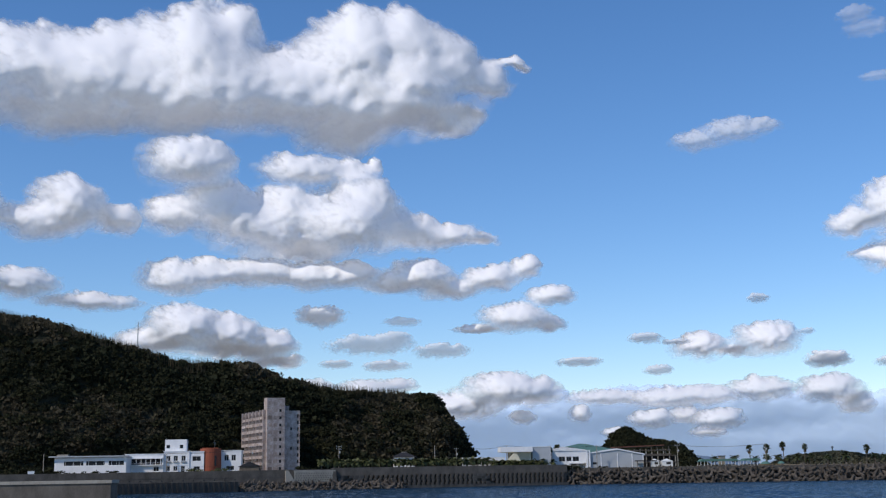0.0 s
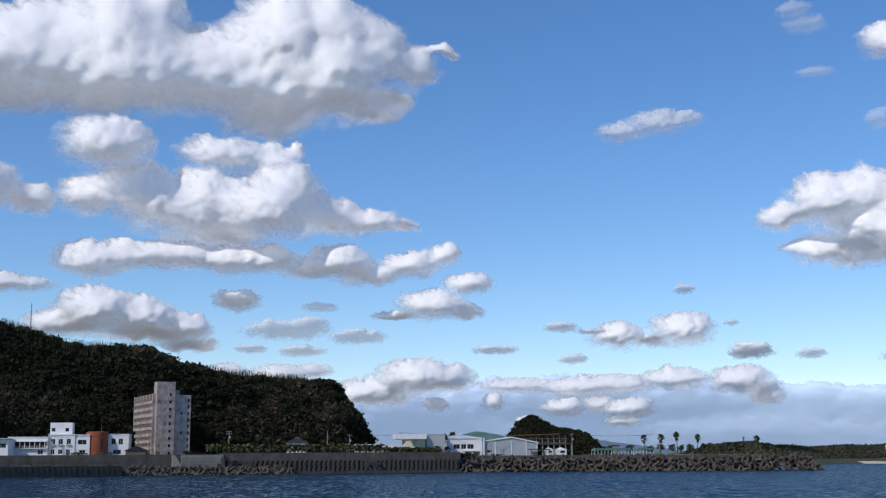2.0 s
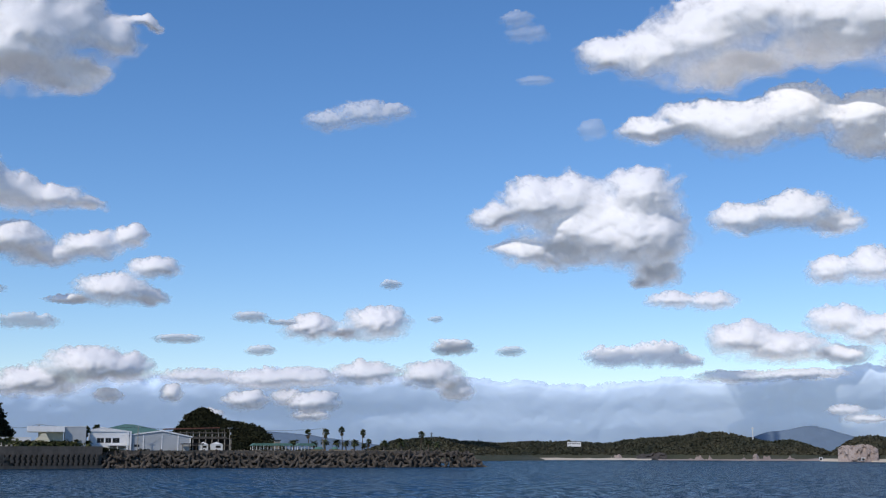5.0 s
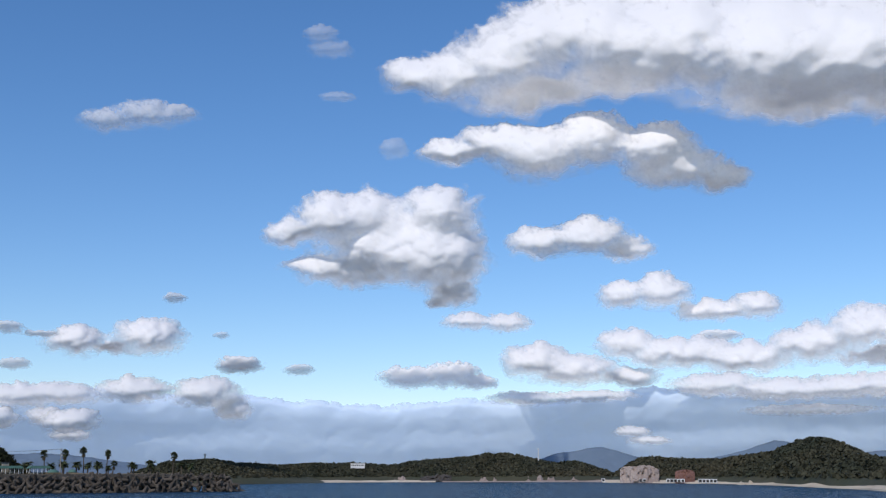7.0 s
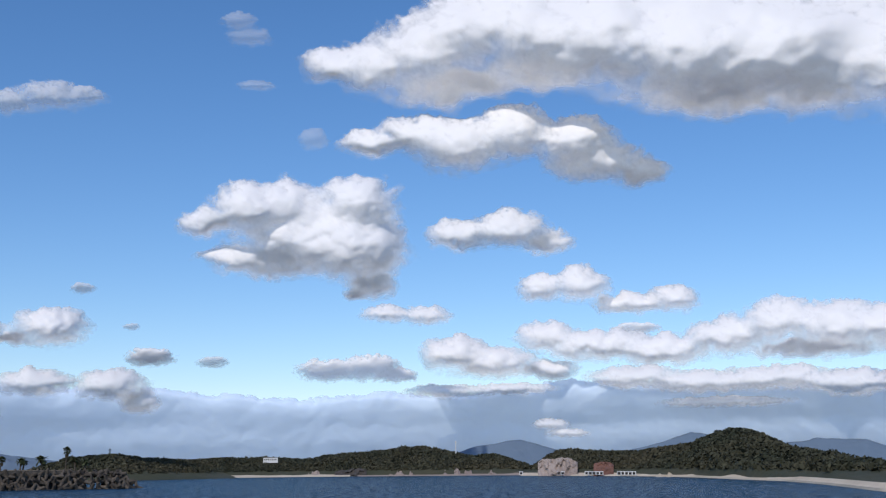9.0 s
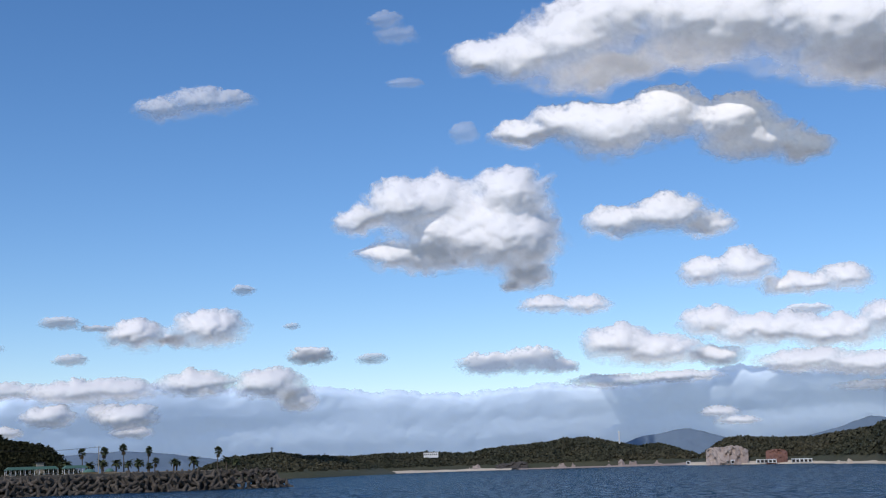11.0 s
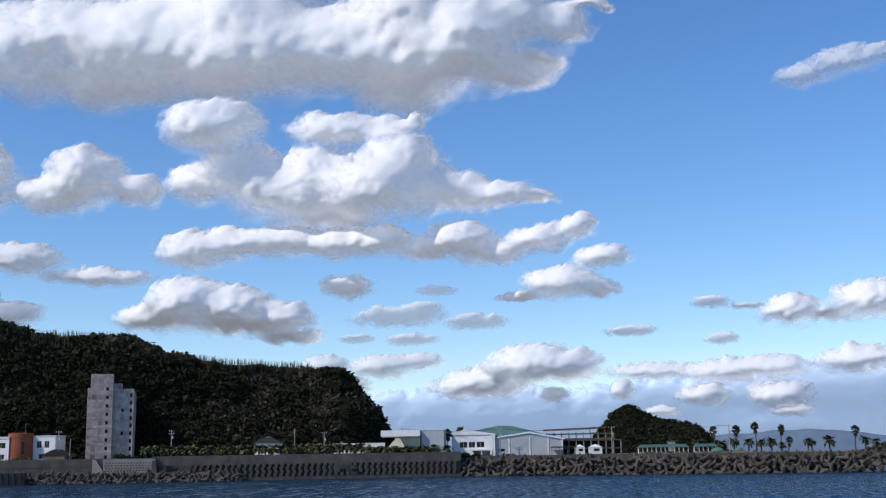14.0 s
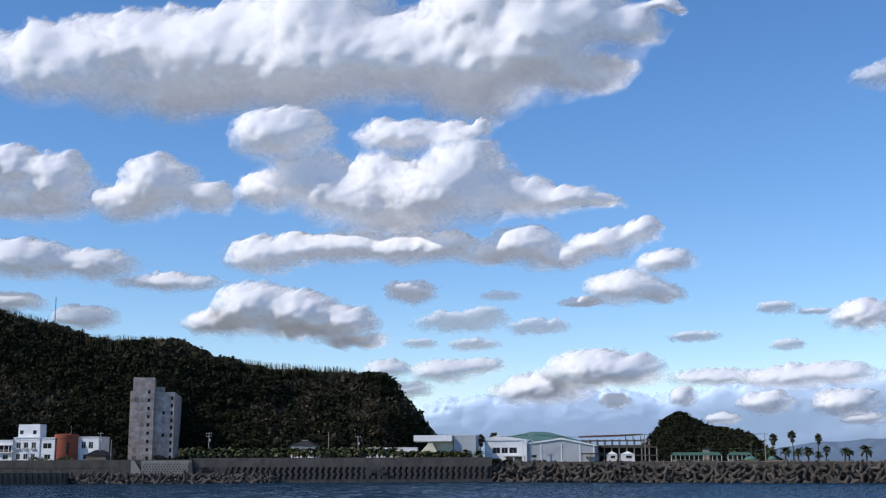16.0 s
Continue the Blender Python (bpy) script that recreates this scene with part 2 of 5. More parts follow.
def box(bm, x0, x1, y0, y1, z0, z1):
    v = [bm.verts.new(p) for p in ((x0, y0, z0), (x1, y0, z0), (x1, y1, z0), (x0, y1, z0), (x0, y0, z1), (x1, y0, z1), (x1, y1, z1), (x0, y1, z1))]
    for f in ((3, 2, 1, 0), (4, 5, 6, 7), (0, 1, 5, 4), (1, 2, 6, 5), (2, 3, 7, 6), (3, 0, 4, 7)):
        bm.faces.new([v[i] for i in f])
    return bm


def boxes(*bs):
    bm = bmesh.new()
    for b in bs:
        box(bm, *b)
    return bm


def prism(outline, y0, y1):
    """A solid from an outline in x and z, from y0 to y1."""
    bm = bmesh.new()
    a = [bm.verts.new((x, y0, z)) for x, z in outline]
    b = [bm.verts.new((x, y1, z)) for x, z in outline]
    bm.faces.new(a)
    bm.faces.new(b[::-1])
    k = len(a)
    for i in range(k):
        bm.faces.new((a[i], b[i], b[(i + 1) % k], a[(i + 1) % k]))
    return bm


def pierced(width, height, thick, holes):
    """A wall in the plane y = 0, with holes (x0, x1, z0, z1) right through it, as one skin."""
    bm = bmesh.new()
    xs = sorted({0, width, *(h[0] for h in holes), *(h[1] for h in holes)})
    zs = sorted({0, height, *(h[2] for h in holes), *(h[3] for h in holes)})
    nx, nz = len(xs) - 1, len(zs) - 1
    made = {}

    def vert(i, j, k):
        if (i, j, k) not in made:
            made[i, j, k] = bm.verts.new((xs[i], thick * k, zs[j]))
        return made[i, j, k]

    def solid(i, j):
        if not (0 <= i < nx and 0 <= j < nz):
            return False
        cx, cz = (xs[i] + xs[i + 1]) / 2, (zs[j] + zs[j + 1]) / 2
        return not any(h[0] < cx < h[1] and h[2] < cz < h[3] for h in holes)

    for i in range(nx):
        for j in range(nz):
            if not solid(i, j):
                continue
            bm.faces.new((vert(i, j, 0), vert(i + 1, j, 0), vert(i + 1, j + 1, 0), vert(i, j + 1, 0)))
            bm.faces.new((vert(i, j, 1), vert(i, j + 1, 1), vert(i + 1, j + 1, 1), vert(i + 1, j, 1)))
            for di, dj, a, b in ((-1, 0, (i, j), (i, j + 1)), (1, 0, (i + 1, j + 1), (i + 1, j)), (0, -1, (i + 1, j), (i, j)), (0, 1, (i, j + 1), (i + 1, j + 1))):
                if not solid(i + di, j + dj):
                    bm.faces.new((vert(*a, 0), vert(*b, 0), vert(*b, 1), vert(*a, 1)))
    return bm


def hash2(ix, iy, seed):
    h = (ix.astype(np.int64) * 374761393 + iy.astype(np.int64) * 668265263 + seed * 974634777) & 0xFFFFFFFF
    h = ((h ^ (h >> 13)) * 1274126177) & 0xFFFFFFFF
    return ((h ^ (h >> 16)) & 0xFFFFFF) / float(0xFFFFFF)


def value_noise(x, y, seed=0):
    ix, iy = np.floor(x), np.floor(y)
    fx, fy = x - ix, y - iy
    fx, fy = fx * fx * fx * (fx * (fx * 6 - 15) + 10), fy * fy * fy * (fy * (fy * 6 - 15) + 10)
    a, b = hash2(ix, iy, seed), hash2(ix + 1, iy, seed)
    c, d = hash2(ix, iy + 1, seed), hash2(ix + 1, iy + 1, seed)
    return (a * (1 - fx) + b * fx) * (1 - fy) + (c * (1 - fx) + d * fx) * fy


def fbm(x, y, octaves=5, seed=0, gain=0.5):
    s, amp, tot = 0, 1.0, 0
    for k in range(octaves):
        s = s + amp * (value_noise(x * 2 ** k + 17 * k, y * 2 ** k - 9 * k, seed + k) - 0.5)
        tot += amp
        amp *= gain
    return s / tot * 2


def cells(x, y, seed=0):
    """Distance to the nearest of scattered points, for billows."""
    ix, iy = np.floor(x), np.floor(y)
    best = np.full(np.shape(x), 9.0)
    for dx in (-1, 0, 1):
        for dy in (-1, 0, 1):
            px, py = ix + dx + hash2(ix + dx, iy + dy, seed), iy + dy + hash2(ix + dx, iy + dy, seed + 7)
            best = np.minimum(best, (x - px) ** 2 + (y - py) ** 2)
    return np.minimum(best, 1.0)


def grid_faces(nx, ny, keep=None):
    i, j = np.meshgrid(np.arange(nx - 1), np.arange(ny - 1), indexing="ij")
    a = i * ny + j
    q = np.stack([a, a + ny, a + ny + 1, a + 1], -1).reshape(-1, 4)
    return q if keep is None else q[keep[q].all(1)]


# ---- clouds ----
cloud_seed = [3]


def blur(f, r):
    """A soft running mean both ways, twice."""
    for _ in range(2):
        for ax in (0, 1):
            n = min(r, f.shape[ax] // 3)
            if n < 1:
                continue
            pad = [(0, 0), (0, 0)]
            pad[ax] = (n + 1, n)
            c = np.cumsum(np.pad(f, pad, mode="edge"), axis=ax)
            f = (c[2 * n + 1:] - c[:-2 * n - 1] if ax == 0 else c[:, 2 * n + 1:] - c[:, :-2 * n - 1]) / (2 * n + 1)
    return f


def cloud(label, cover, *lobes, far=None, rag=0.58, step=0.062, sharp=1.45, deep=1.0, tilt=0.0, sink=0.02, mat=None):
    """A heap cloud: lobes are heading, height (degrees over the horizon from the harbour) and the two half widths."""
    cloud_seed[0] += 11
    sd = cloud_seed[0]
    L = np.array(lobes)
    wide = float(np.median(L[:, 3]))
    far = far or 2480 + 110 * float(L[:, 1].mean())
    pad = 0.35
    a = np.arange((L[:, 0] - L[:, 2] * (1 + pad)).min(), (L[:, 0] + L[:, 2] * (1 + pad)).max(), step)
    e = np.arange(max(-0.2, (L[:, 1] - L[:, 3] * (1 + pad)).min()), (L[:, 1] + L[:, 3] * (1 + pad)).max(), step * 0.8)
    A, E = np.meshgrid(a, e, indexing="ij")
    k = 1.3 / max(wide, 0.35)
    wa = A + 0.35 * wide * fbm(A * k, E * k * 1.3, 5, sd)
    we = E + 0.30 * wide * fbm(A * k + 40, E * k * 1.3 + 7, 5, sd + 50)
    d = np.zeros_like(A)
    lift = np.zeros_like(A)
    hump = np.zeros_like(A)
    for la, le, ra, re in L:
        dy = np.where(we < le, (we - le) / (re * 0.85), (we - le) / re)
        s = 1 - ((wa - la) / ra) ** 2 - dy ** 2
        wgt = np.exp(4.0 * np.clip(s, -3, 1))
        d += wgt
        lift += wgt * np.clip((we - le) / re, -1.5, 1.5)
        dh = we - (le - sink * re)
        dh = np.where(dh < 0, dh / (re * 0.78), dh / (re * 1.12))
        hump += np.exp(5.0 / wide * np.sqrt(np.clip(1.35 - ((wa - la) / ra) ** 2 - dh ** 2, 0, 1.35)) * min(ra, re * 1.6)) - 1
    lift = lift / d
    hump = np.log1p(hump) * wide / 5.0
    d = np.log(d + 1e-9) / 4.0
    bil = 1 - cells(wa * k * 1.6, we * k * 2.0, sd + 3)
    bil2 = 1 - cells(wa * k * 4.0, we * k * 4.6, sd + 5)
    bil3 = 1 - cells(wa * k * 9.0, we * k * 10.0, sd + 6)
    den = d + rag * (0.50 * bil + 0.30 * bil2 + 0.16 * bil3 - 0.24) + 0.22 * rag * fbm(A * k * 4, E * k * 5, 5, sd + 9)
    pos = np.clip(den, 0, 1.2)
    soft = np.clip(den / (sharp * np.clip(1.0 - 0.65 * lift, 0.35, 1.9)), 0, 1)
    metre = far * math.pi / 180
    rise = np.clip(pos * 2.5, 0, 1)
    soft_r = max(1, int(0.24 * wide / step))
    hump = blur(hump, soft_r)
    bulge = metre * deep * blur(rise * (hump * 2.0 + wide * (0.4 * np.sqrt(pos) + 0.26 * blur(bil, max(1, soft_r // 2)) + 0.07 * bil2 + 0.02 * bil3)), max(1, soft_r // 3))
    keep = (den > 0).ravel()
    if keep.sum() < 20:
        keep[:] = True
    faces, base = [], 0
    co = []
    for sign, g in ((1, 1.0), (-1, 0.35)):
        r = far - sign * g * bulge - tilt * metre * (E - L[:, 1].mean())
        ca, ce = np.radians(A), np.radians(E)
        v = np.stack([r * np.sin(ca) * np.cos(ce), r * np.cos(ca) * np.cos(ce), r * np.sin(ce)], -1).reshape(-1, 3)
        q = grid_faces(len(a), len(e), keep)
        faces.append(q[:, ::-1] + base if sign > 0 else q + base)
        co.append(v)
        base += len(v)
    co, faces = np.concatenate(co), np.concatenate(faces)
    soft2 = np.tile(soft.ravel(), 2)
    used = np.zeros(len(co), bool)
    used[faces] = True
    idx = np.cumsum(used) - 1
    co, faces, soft2 = co[used], idx[faces], soft2[used]
    co = co + np.array([40.0, -20.0, 4.5])
    mid = co.mean(0)
    me = mesh_of("cloud", co - mid, faces, mat or CLOUD, smooth=True)
    for nm, val in (("soft", soft2), ("cover", np.full(len(co), cover))):
        at = me.attributes.new(nm, "FLOAT", "POINT")
        at.data.foreach_set("value", val.astype(np.float32))
    ob = new("cloud", me)
    ob.location = mid
    return tagged(ob, label, "cloud", "clouds in the sky", "structure")


BIG = "large white heap cloud with a flat grey base"
MIDC = "white heap cloud with grey shaded underside"
SMALL = "small ragged grey-white cloud"
cloud(BIG, 1, (-19.6, 19.1, 4.21, 1.81), (-15.9, 19.2, 4.03, 2.01), (-12.4, 20.3, 3.24, 2.20), (-10.5, 21.3, 1.79, 1.64), (-4.1, 20.6, 3.04, 2.20), (-1.3, 21.1, 2.45, 1.78), (0.7, 19.8, 2.29, 1.96), (2.8, 19.3, 1.53, 1.24), (4.3, 20.2, 0.86, 0.39), (-4.6, 18.6, 3.62, 1.95), (-2.3, 17.8, 3.62, 1.63), (-4.6, 16.5, 2.24, 1.37), (-4.9, 17.4, 3.30, 1.46), (1.0, 17.5, 1.82, 0.92), (-18.4, 16.9, 4.78, 1.37), (-13.1, 17.3, 4.94, 1.42), (-8.6, 17.9, 3.26, 1.60), (-24.1, 18.0, 4.32, 2.04), (-16.9, 18.1, 5.41, 1.91), (-11.5, 18.9, 4.41, 2.37), (-7.5, 19.0, 3.29, 2.09), (-1.7, 19.2, 3.34, 2.28), far=1438, sink=0.25)
cloud(MIDC, 1, (-13.1, 15.0, 2.36, 1.46), (-11.9, 15.2, 1.39, 1.06), (-7.3, 14.9, 2.21, 0.97), (-5.0, 15.0, 1.51, 0.66), (-3.8, 15.3, 0.69, 0.36), (-13.8, 12.5, 1.51, 1.07), (-11.5, 13.0, 2.07, 1.52), (-10.4, 12.2, 2.20, 1.53), (-8.8, 11.7, 2.47, 1.37), (-7.2, 11.0, 2.46, 0.91), (-8.0, 12.8, 2.06, 1.52), (-4.2, 13.2, 2.13, 1.75), (-5.1, 12.1, 2.86, 1.82), (-3.0, 12.2, 1.90, 1.36), (-1.6, 12.0, 1.49, 0.84), (0.2, 11.8, 1.74, 0.84), (1.9, 11.6, 1.07, 0.36), far=1204)
cloud(MIDC, 1, (-25.1, 13.1, 1.61, 1.24), (-23.1, 12.7, 1.62, 1.34), (-24.1, 11.6, 2.68, 0.89), (-18.5, 12.7, 1.91, 1.45), (-19.8, 11.9, 2.17, 1.06), (-16.4, 12.2, 1.37, 0.85), (-27.3, 12.6, 2.12, 1.32), (-30.6, 12.9, 2.34, 1.30), far=1186)
cloud(MIDC, 1, (-13.5, 9.5, 2.04, 0.97), (-11.7, 9.8, 1.90, 0.85), (-9.6, 9.9, 2.17, 0.79), (-6.9, 9.7, 2.17, 0.79), (-4.8, 9.9, 1.49, 0.76), (-1.4, 9.8, 1.74, 0.96), (0.0, 9.2, 1.86, 0.66), (2.2, 9.7, 1.58, 0.77), (4.0, 10.2, 0.99, 0.70), (-2.7, 9.4, 1.61, 0.60), far=1144)
cloud(MIDC, 1, (3.3, 7.7, 1.95, 0.88), (5.0, 7.4, 1.03, 0.52), (5.2, 8.8, 1.42, 0.58), (1.3, 7.2, 1.31, 0.24), far=1111)
cloud(MIDC, 1, (-13.4, 7.1, 2.01, 1.36), (-14.9, 6.4, 2.01, 0.76), (-11.3, 6.8, 1.88, 1.15), (-9.2, 6.4, 1.47, 0.91), (-9.0, 5.6, 1.74, 0.36), (-10.8, 6.1, 2.68, 0.54), far=1082)
cloud(MIDC, 0.9, (-24.0, 9.1, 2.38, 1.13), (-21.0, 9.0, 2.14, 0.84), (-17.7, 8.3, 2.69, 0.48), (-24.6, 7.3, 1.57, 0.53), (-21.4, 6.6, 1.59, 0.66), far=1108)
cloud(SMALL, 0.85, (-6.5, 7.8, 1.21, 0.60), far=1108, step=0.05, tilt=0.9, rag=1.0, deep=0.35)
cloud(SMALL, 0.5, (-4.1, 6.4, 2.13, 0.54), (-3.0, 6.6, 1.06, 0.54), far=1085, step=0.05, tilt=0.9, rag=1.0, deep=0.35)
cloud(SMALL, 0.5, (-0.5, 6.1, 1.44, 0.41), far=1079, step=0.05, tilt=0.9, rag=1.0, deep=0.35)
cloud(SMALL, 0.55, (-3.4, 5.4, 1.19, 0.30), far=1065, step=0.05, tilt=0.9, rag=1.0, deep=0.35)
cloud(SMALL, 0.45, (-2.4, 7.6, 0.93, 0.27), far=1105, step=0.05, tilt=0.9, rag=1.0, deep=0.35)
cloud(SMALL, 0.6, (6.4, 5.5, 1.14, 0.26), far=1068, step=0.05, tilt=0.9, rag=1.0, deep=0.35)
cloud(SMALL, 0.6, (10.3, 5.0, 0.74, 0.28), far=1061, step=0.05, tilt=0.9, rag=1.0, deep=0.35)
cloud(SMALL, 0.5, (-5.9, 5.5, 0.80, 0.24), far=1066, step=0.05, tilt=0.9, rag=1.0, deep=0.35)
cloud(SMALL, 0.6, (9.8, 6.6, 0.87, 0.31), (11.3, 6.4, 0.74, 0.17), far=1088, step=0.05, tilt=0.9, rag=1.0, deep=0.35)
cloud("pair of joined white heap clouds", 1, (12.9, 6.1, 1.47, 0.80), (14.4, 5.8, 0.88, 0.40), (16.1, 6.3, 1.70, 0.99), far=1196, step=0.05)
cloud("thin pale streak of cloud high up", 0.5, (13.7, 16.1, 1.27, 0.59), (15.5, 16.5, 1.66, 0.69), (16.9, 16.7, 1.14, 0.43), far=1389, step=0.05, sharp=1.9, tilt=0.3, rag=0.9)
cloud(SMALL, 0.9, (20.2, 5.1, 1.09, 0.43), far=1800, step=0.04, tilt=0.9, rag=1.0, deep=0.35)
cloud(SMALL, 0.5, (23.0, 4.9, 0.71, 0.28), far=1800, step=0.04, tilt=0.9, rag=1.0, deep=0.35)
cloud(SMALL, 0.5, (17.1, 8.2, 0.54, 0.27), far=1800, step=0.04, tilt=0.9, rag=1.0, deep=0.35)
cloud(SMALL, 0.4, (19.3, 6.5, 0.38, 0.18), far=1800, step=0.04, tilt=0.9, rag=1.0, deep=0.35)
cloud(MIDC, 1, (22.6, 11.3, 1.55, 0.69), (24.5, 11.9, 2.12, 1.42), (26.4, 12.2, 1.85, 1.42), (29.7, 12.4, 2.14, 1.43), (28.3, 11.5, 2.84, 1.11), (25.6, 9.6, 3.10, 0.95), (23.7, 9.8, 1.96, 0.50), (28.6, 10.0, 2.55, 1.27), (30.8, 10.1, 1.56, 1.59), (30.4, 8.6, 1.41, 1.01), (29.7, 8.1, 0.85, 0.44), (27.2, 10.6, 3.68, 1.26), (29.7, 10.3, 2.27, 1.90), far=2500)
cloud(BIG, 1, (28.3, 18.9, 1.61, 0.88), (30.6, 18.8, 2.06, 1.42), (32.9, 19.6, 2.65, 1.89), (35.2, 20.6, 2.66, 1.88), (38.1, 20.7, 3.83, 2.35), (42.0, 20.2, 4.37, 2.64), (46.4, 19.6, 4.58, 2.76), (50.3, 19.2, 4.21, 2.86), (53.6, 18.3, 3.02, 2.96), (47.8, 17.0, 3.95, 1.22), (52.4, 16.8, 2.47, 1.34), (56.4, 17.7, 3.49, 2.90), (34.6, 18.0, 3.52, 1.11), (47.9, 18.0, 5.66, 1.99), (52.0, 17.7, 3.87, 2.09), (40.0, 18.8, 4.66, 1.57), far=4200, sink=0.25)
cloud(MIDC, 1, (30.3, 15.3, 1.74, 0.76), (32.8, 15.6, 2.32, 1.08), (34.8, 15.1, 2.61, 1.43), (37.3, 15.7, 2.03, 1.52), (40.4, 15.2, 2.30, 1.32), (41.5, 14.2, 2.57, 1.10), (43.6, 13.6, 1.42, 0.78), far=3900)
cloud(MIDC, 0.95, (34.7, 10.9, 1.71, 0.83), (37.0, 11.1, 2.14, 1.08), (38.9, 10.5, 1.42, 0.63), far=3700)
cloud(MIDC, 1, (38.5, 8.3, 1.13, 0.79), (40.4, 8.4, 1.54, 0.95), (42.8, 7.5, 1.94, 0.56), (44.9, 7.6, 1.24, 0.75), far=3400)
cloud(MIDC, 0.9, (31.1, 7.2, 1.27, 0.51), (33.0, 7.1, 1.27, 0.54), far=3300, step=0.05)
cloud(SMALL, 0.9, (28.4, 4.5, 1.53, 0.57), (30.3, 4.6, 1.40, 0.63), (31.6, 4.3, 0.98, 0.38), far=3200, step=0.05, tilt=0.9, rag=1.0, deep=0.35)
cloud(MIDC, 1, (34.3, 5.2, 1.82, 0.95), (36.2, 4.8, 2.23, 0.88), (38.7, 4.4, 1.53, 0.50), far=3100)
cloud(MIDC, 1, (38.7, 6.0, 1.67, 0.76), (41.1, 5.5, 2.77, 0.88), (44.2, 5.2, 2.47, 0.87), (47.1, 5.7, 2.17, 0.98), (49.6, 6.3, 2.15, 1.15), (52.1, 6.0, 2.11, 1.25), (54.4, 5.9, 2.08, 1.23), (51.0, 5.1, 3.45, 0.54), far=3150)
cloud(SMALL, 0.7, (43.0, 6.3, 1.11, 0.31), far=3200, step=0.05, tilt=0.9, rag=1.0, deep=0.35)
cloud("faint torn wisp of cloud", 0.2, (23.8, 20.9, 0.82, 0.43), (24.3, 20.2, 1.02, 0.44), far=3600, step=0.05, sharp=1.4, tilt=0.4, rag=1.2)
cloud("faint torn wisp of cloud", 0.2, (27.5, 15.5, 0.69, 0.51), far=3600, step=0.05, sharp=1.4, tilt=0.4, rag=1.2)
cloud("faint torn wisp of cloud", 0.2, (24.7, 18.0, 0.87, 0.25), far=3600, step=0.05, sharp=1.4, tilt=0.4, rag=1.2)
# the bank of cloud along the horizon
BANK = "bright head of the cloud bank low over the sea"
cloud(BANK, 1, (2.3, 4.1, 2.31, 1.05), (-0.2, 3.3, 2.33, 0.76), (3.8, 4.0, 1.53, 0.81), far=1038, step=0.06)
cloud(BANK, 0.8, (-4.6, 4.2, 1.58, 0.66), (-3.0, 4.4, 1.18, 0.42), far=1045, step=0.06)
cloud(BANK, 0.85, (6.1, 2.9, 0.63, 0.51), far=1020, step=0.06)
cloud(BANK, 0.8, (3.2, 2.8, 0.76, 0.40), far=1018, step=0.06)
cloud(BANK, 0.9, (10.5, 3.6, 2.20, 0.61), (12.3, 3.7, 1.93, 0.55), far=1036, step=0.06)
cloud(BANK, 0.9, (9.6, 2.6, 1.22, 0.55), far=1015, step=0.06)
cloud(BANK, 0.9, (12.8, 2.5, 1.43, 0.65), far=1014, step=0.06)
cloud(BANK, 0.8, (7.4, 3.7, 2.25, 0.45), far=1036, step=0.06)
cloud(BANK, 0.8, (7.8, 2.0, 0.86, 0.28), far=1003, step=0.06)
cloud(BANK, 0.7, (-7.1, 4.3, 1.19, 0.54), (-6.3, 3.4, 1.32, 0.45), far=1037, step=0.06)
cloud(BANK, 0.9, (15.5, 3.9, 1.90, 0.66), far=1157, step=0.06)
cloud(BANK, 0.9, (18.7, 3.8, 1.74, 0.79), (20.0, 3.1, 0.87, 0.66), far=1147, step=0.06)
cloud(BANK, 0.75, (11.8, 2.7, 1.02, 0.46), far=1134, step=0.06)
cloud(BANK, 0.7, (12.8, 1.9, 1.02, 0.33), far=1119, step=0.06)
cloud(BANK, 0.9, (42.9, 4.0, 2.47, 0.62), (45.9, 3.7, 2.98, 0.61), (49.2, 3.8, 2.93, 0.66), (52.4, 3.5, 2.35, 0.71), far=2950, step=0.06)
cloud(BANK, 0.8, (34.0, 3.5, 2.23, 0.38), (37.0, 3.6, 2.22, 0.31), far=2950, step=0.06)
cloud(BANK, 0.7, (38.8, 1.9, 0.96, 0.31), (39.6, 1.5, 1.10, 0.25), far=2900, step=0.06)
cloud(BANK, 0.7, (46.9, 2.8, 3.22, 0.30), far=2950, step=0.06)
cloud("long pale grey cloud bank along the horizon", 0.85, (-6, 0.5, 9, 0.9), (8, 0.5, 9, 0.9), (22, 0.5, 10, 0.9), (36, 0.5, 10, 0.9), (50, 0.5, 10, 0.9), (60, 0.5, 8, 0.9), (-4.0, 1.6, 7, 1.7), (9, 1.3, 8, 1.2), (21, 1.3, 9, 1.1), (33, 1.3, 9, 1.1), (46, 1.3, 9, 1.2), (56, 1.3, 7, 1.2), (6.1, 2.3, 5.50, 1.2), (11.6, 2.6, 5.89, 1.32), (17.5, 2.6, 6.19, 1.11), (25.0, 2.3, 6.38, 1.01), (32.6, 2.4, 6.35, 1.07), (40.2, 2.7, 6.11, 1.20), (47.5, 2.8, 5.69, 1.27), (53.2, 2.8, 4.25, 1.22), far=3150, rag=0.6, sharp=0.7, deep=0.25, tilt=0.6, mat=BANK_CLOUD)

# ---- sea and land ----
bm = bmesh.new()
bmesh.ops.create_circle(bm, cap_ends=True, segments=96, radius=4950)
sea = part("water", bm, WATER)
tagged(sea, "dark blue sea with small wind ripples", "sea", kind="structure")

SHORE_A, SHORE_B, SHORE_C = Vector((-132, 539, 0)), Vector((64, 600, 0)), Vector((256, 560, 0))


def along(u):
    """A point of the seawall's foot; u runs from 0 to 1 between its two ends."""
    return SHORE_A.lerp(SHORE_B, u)


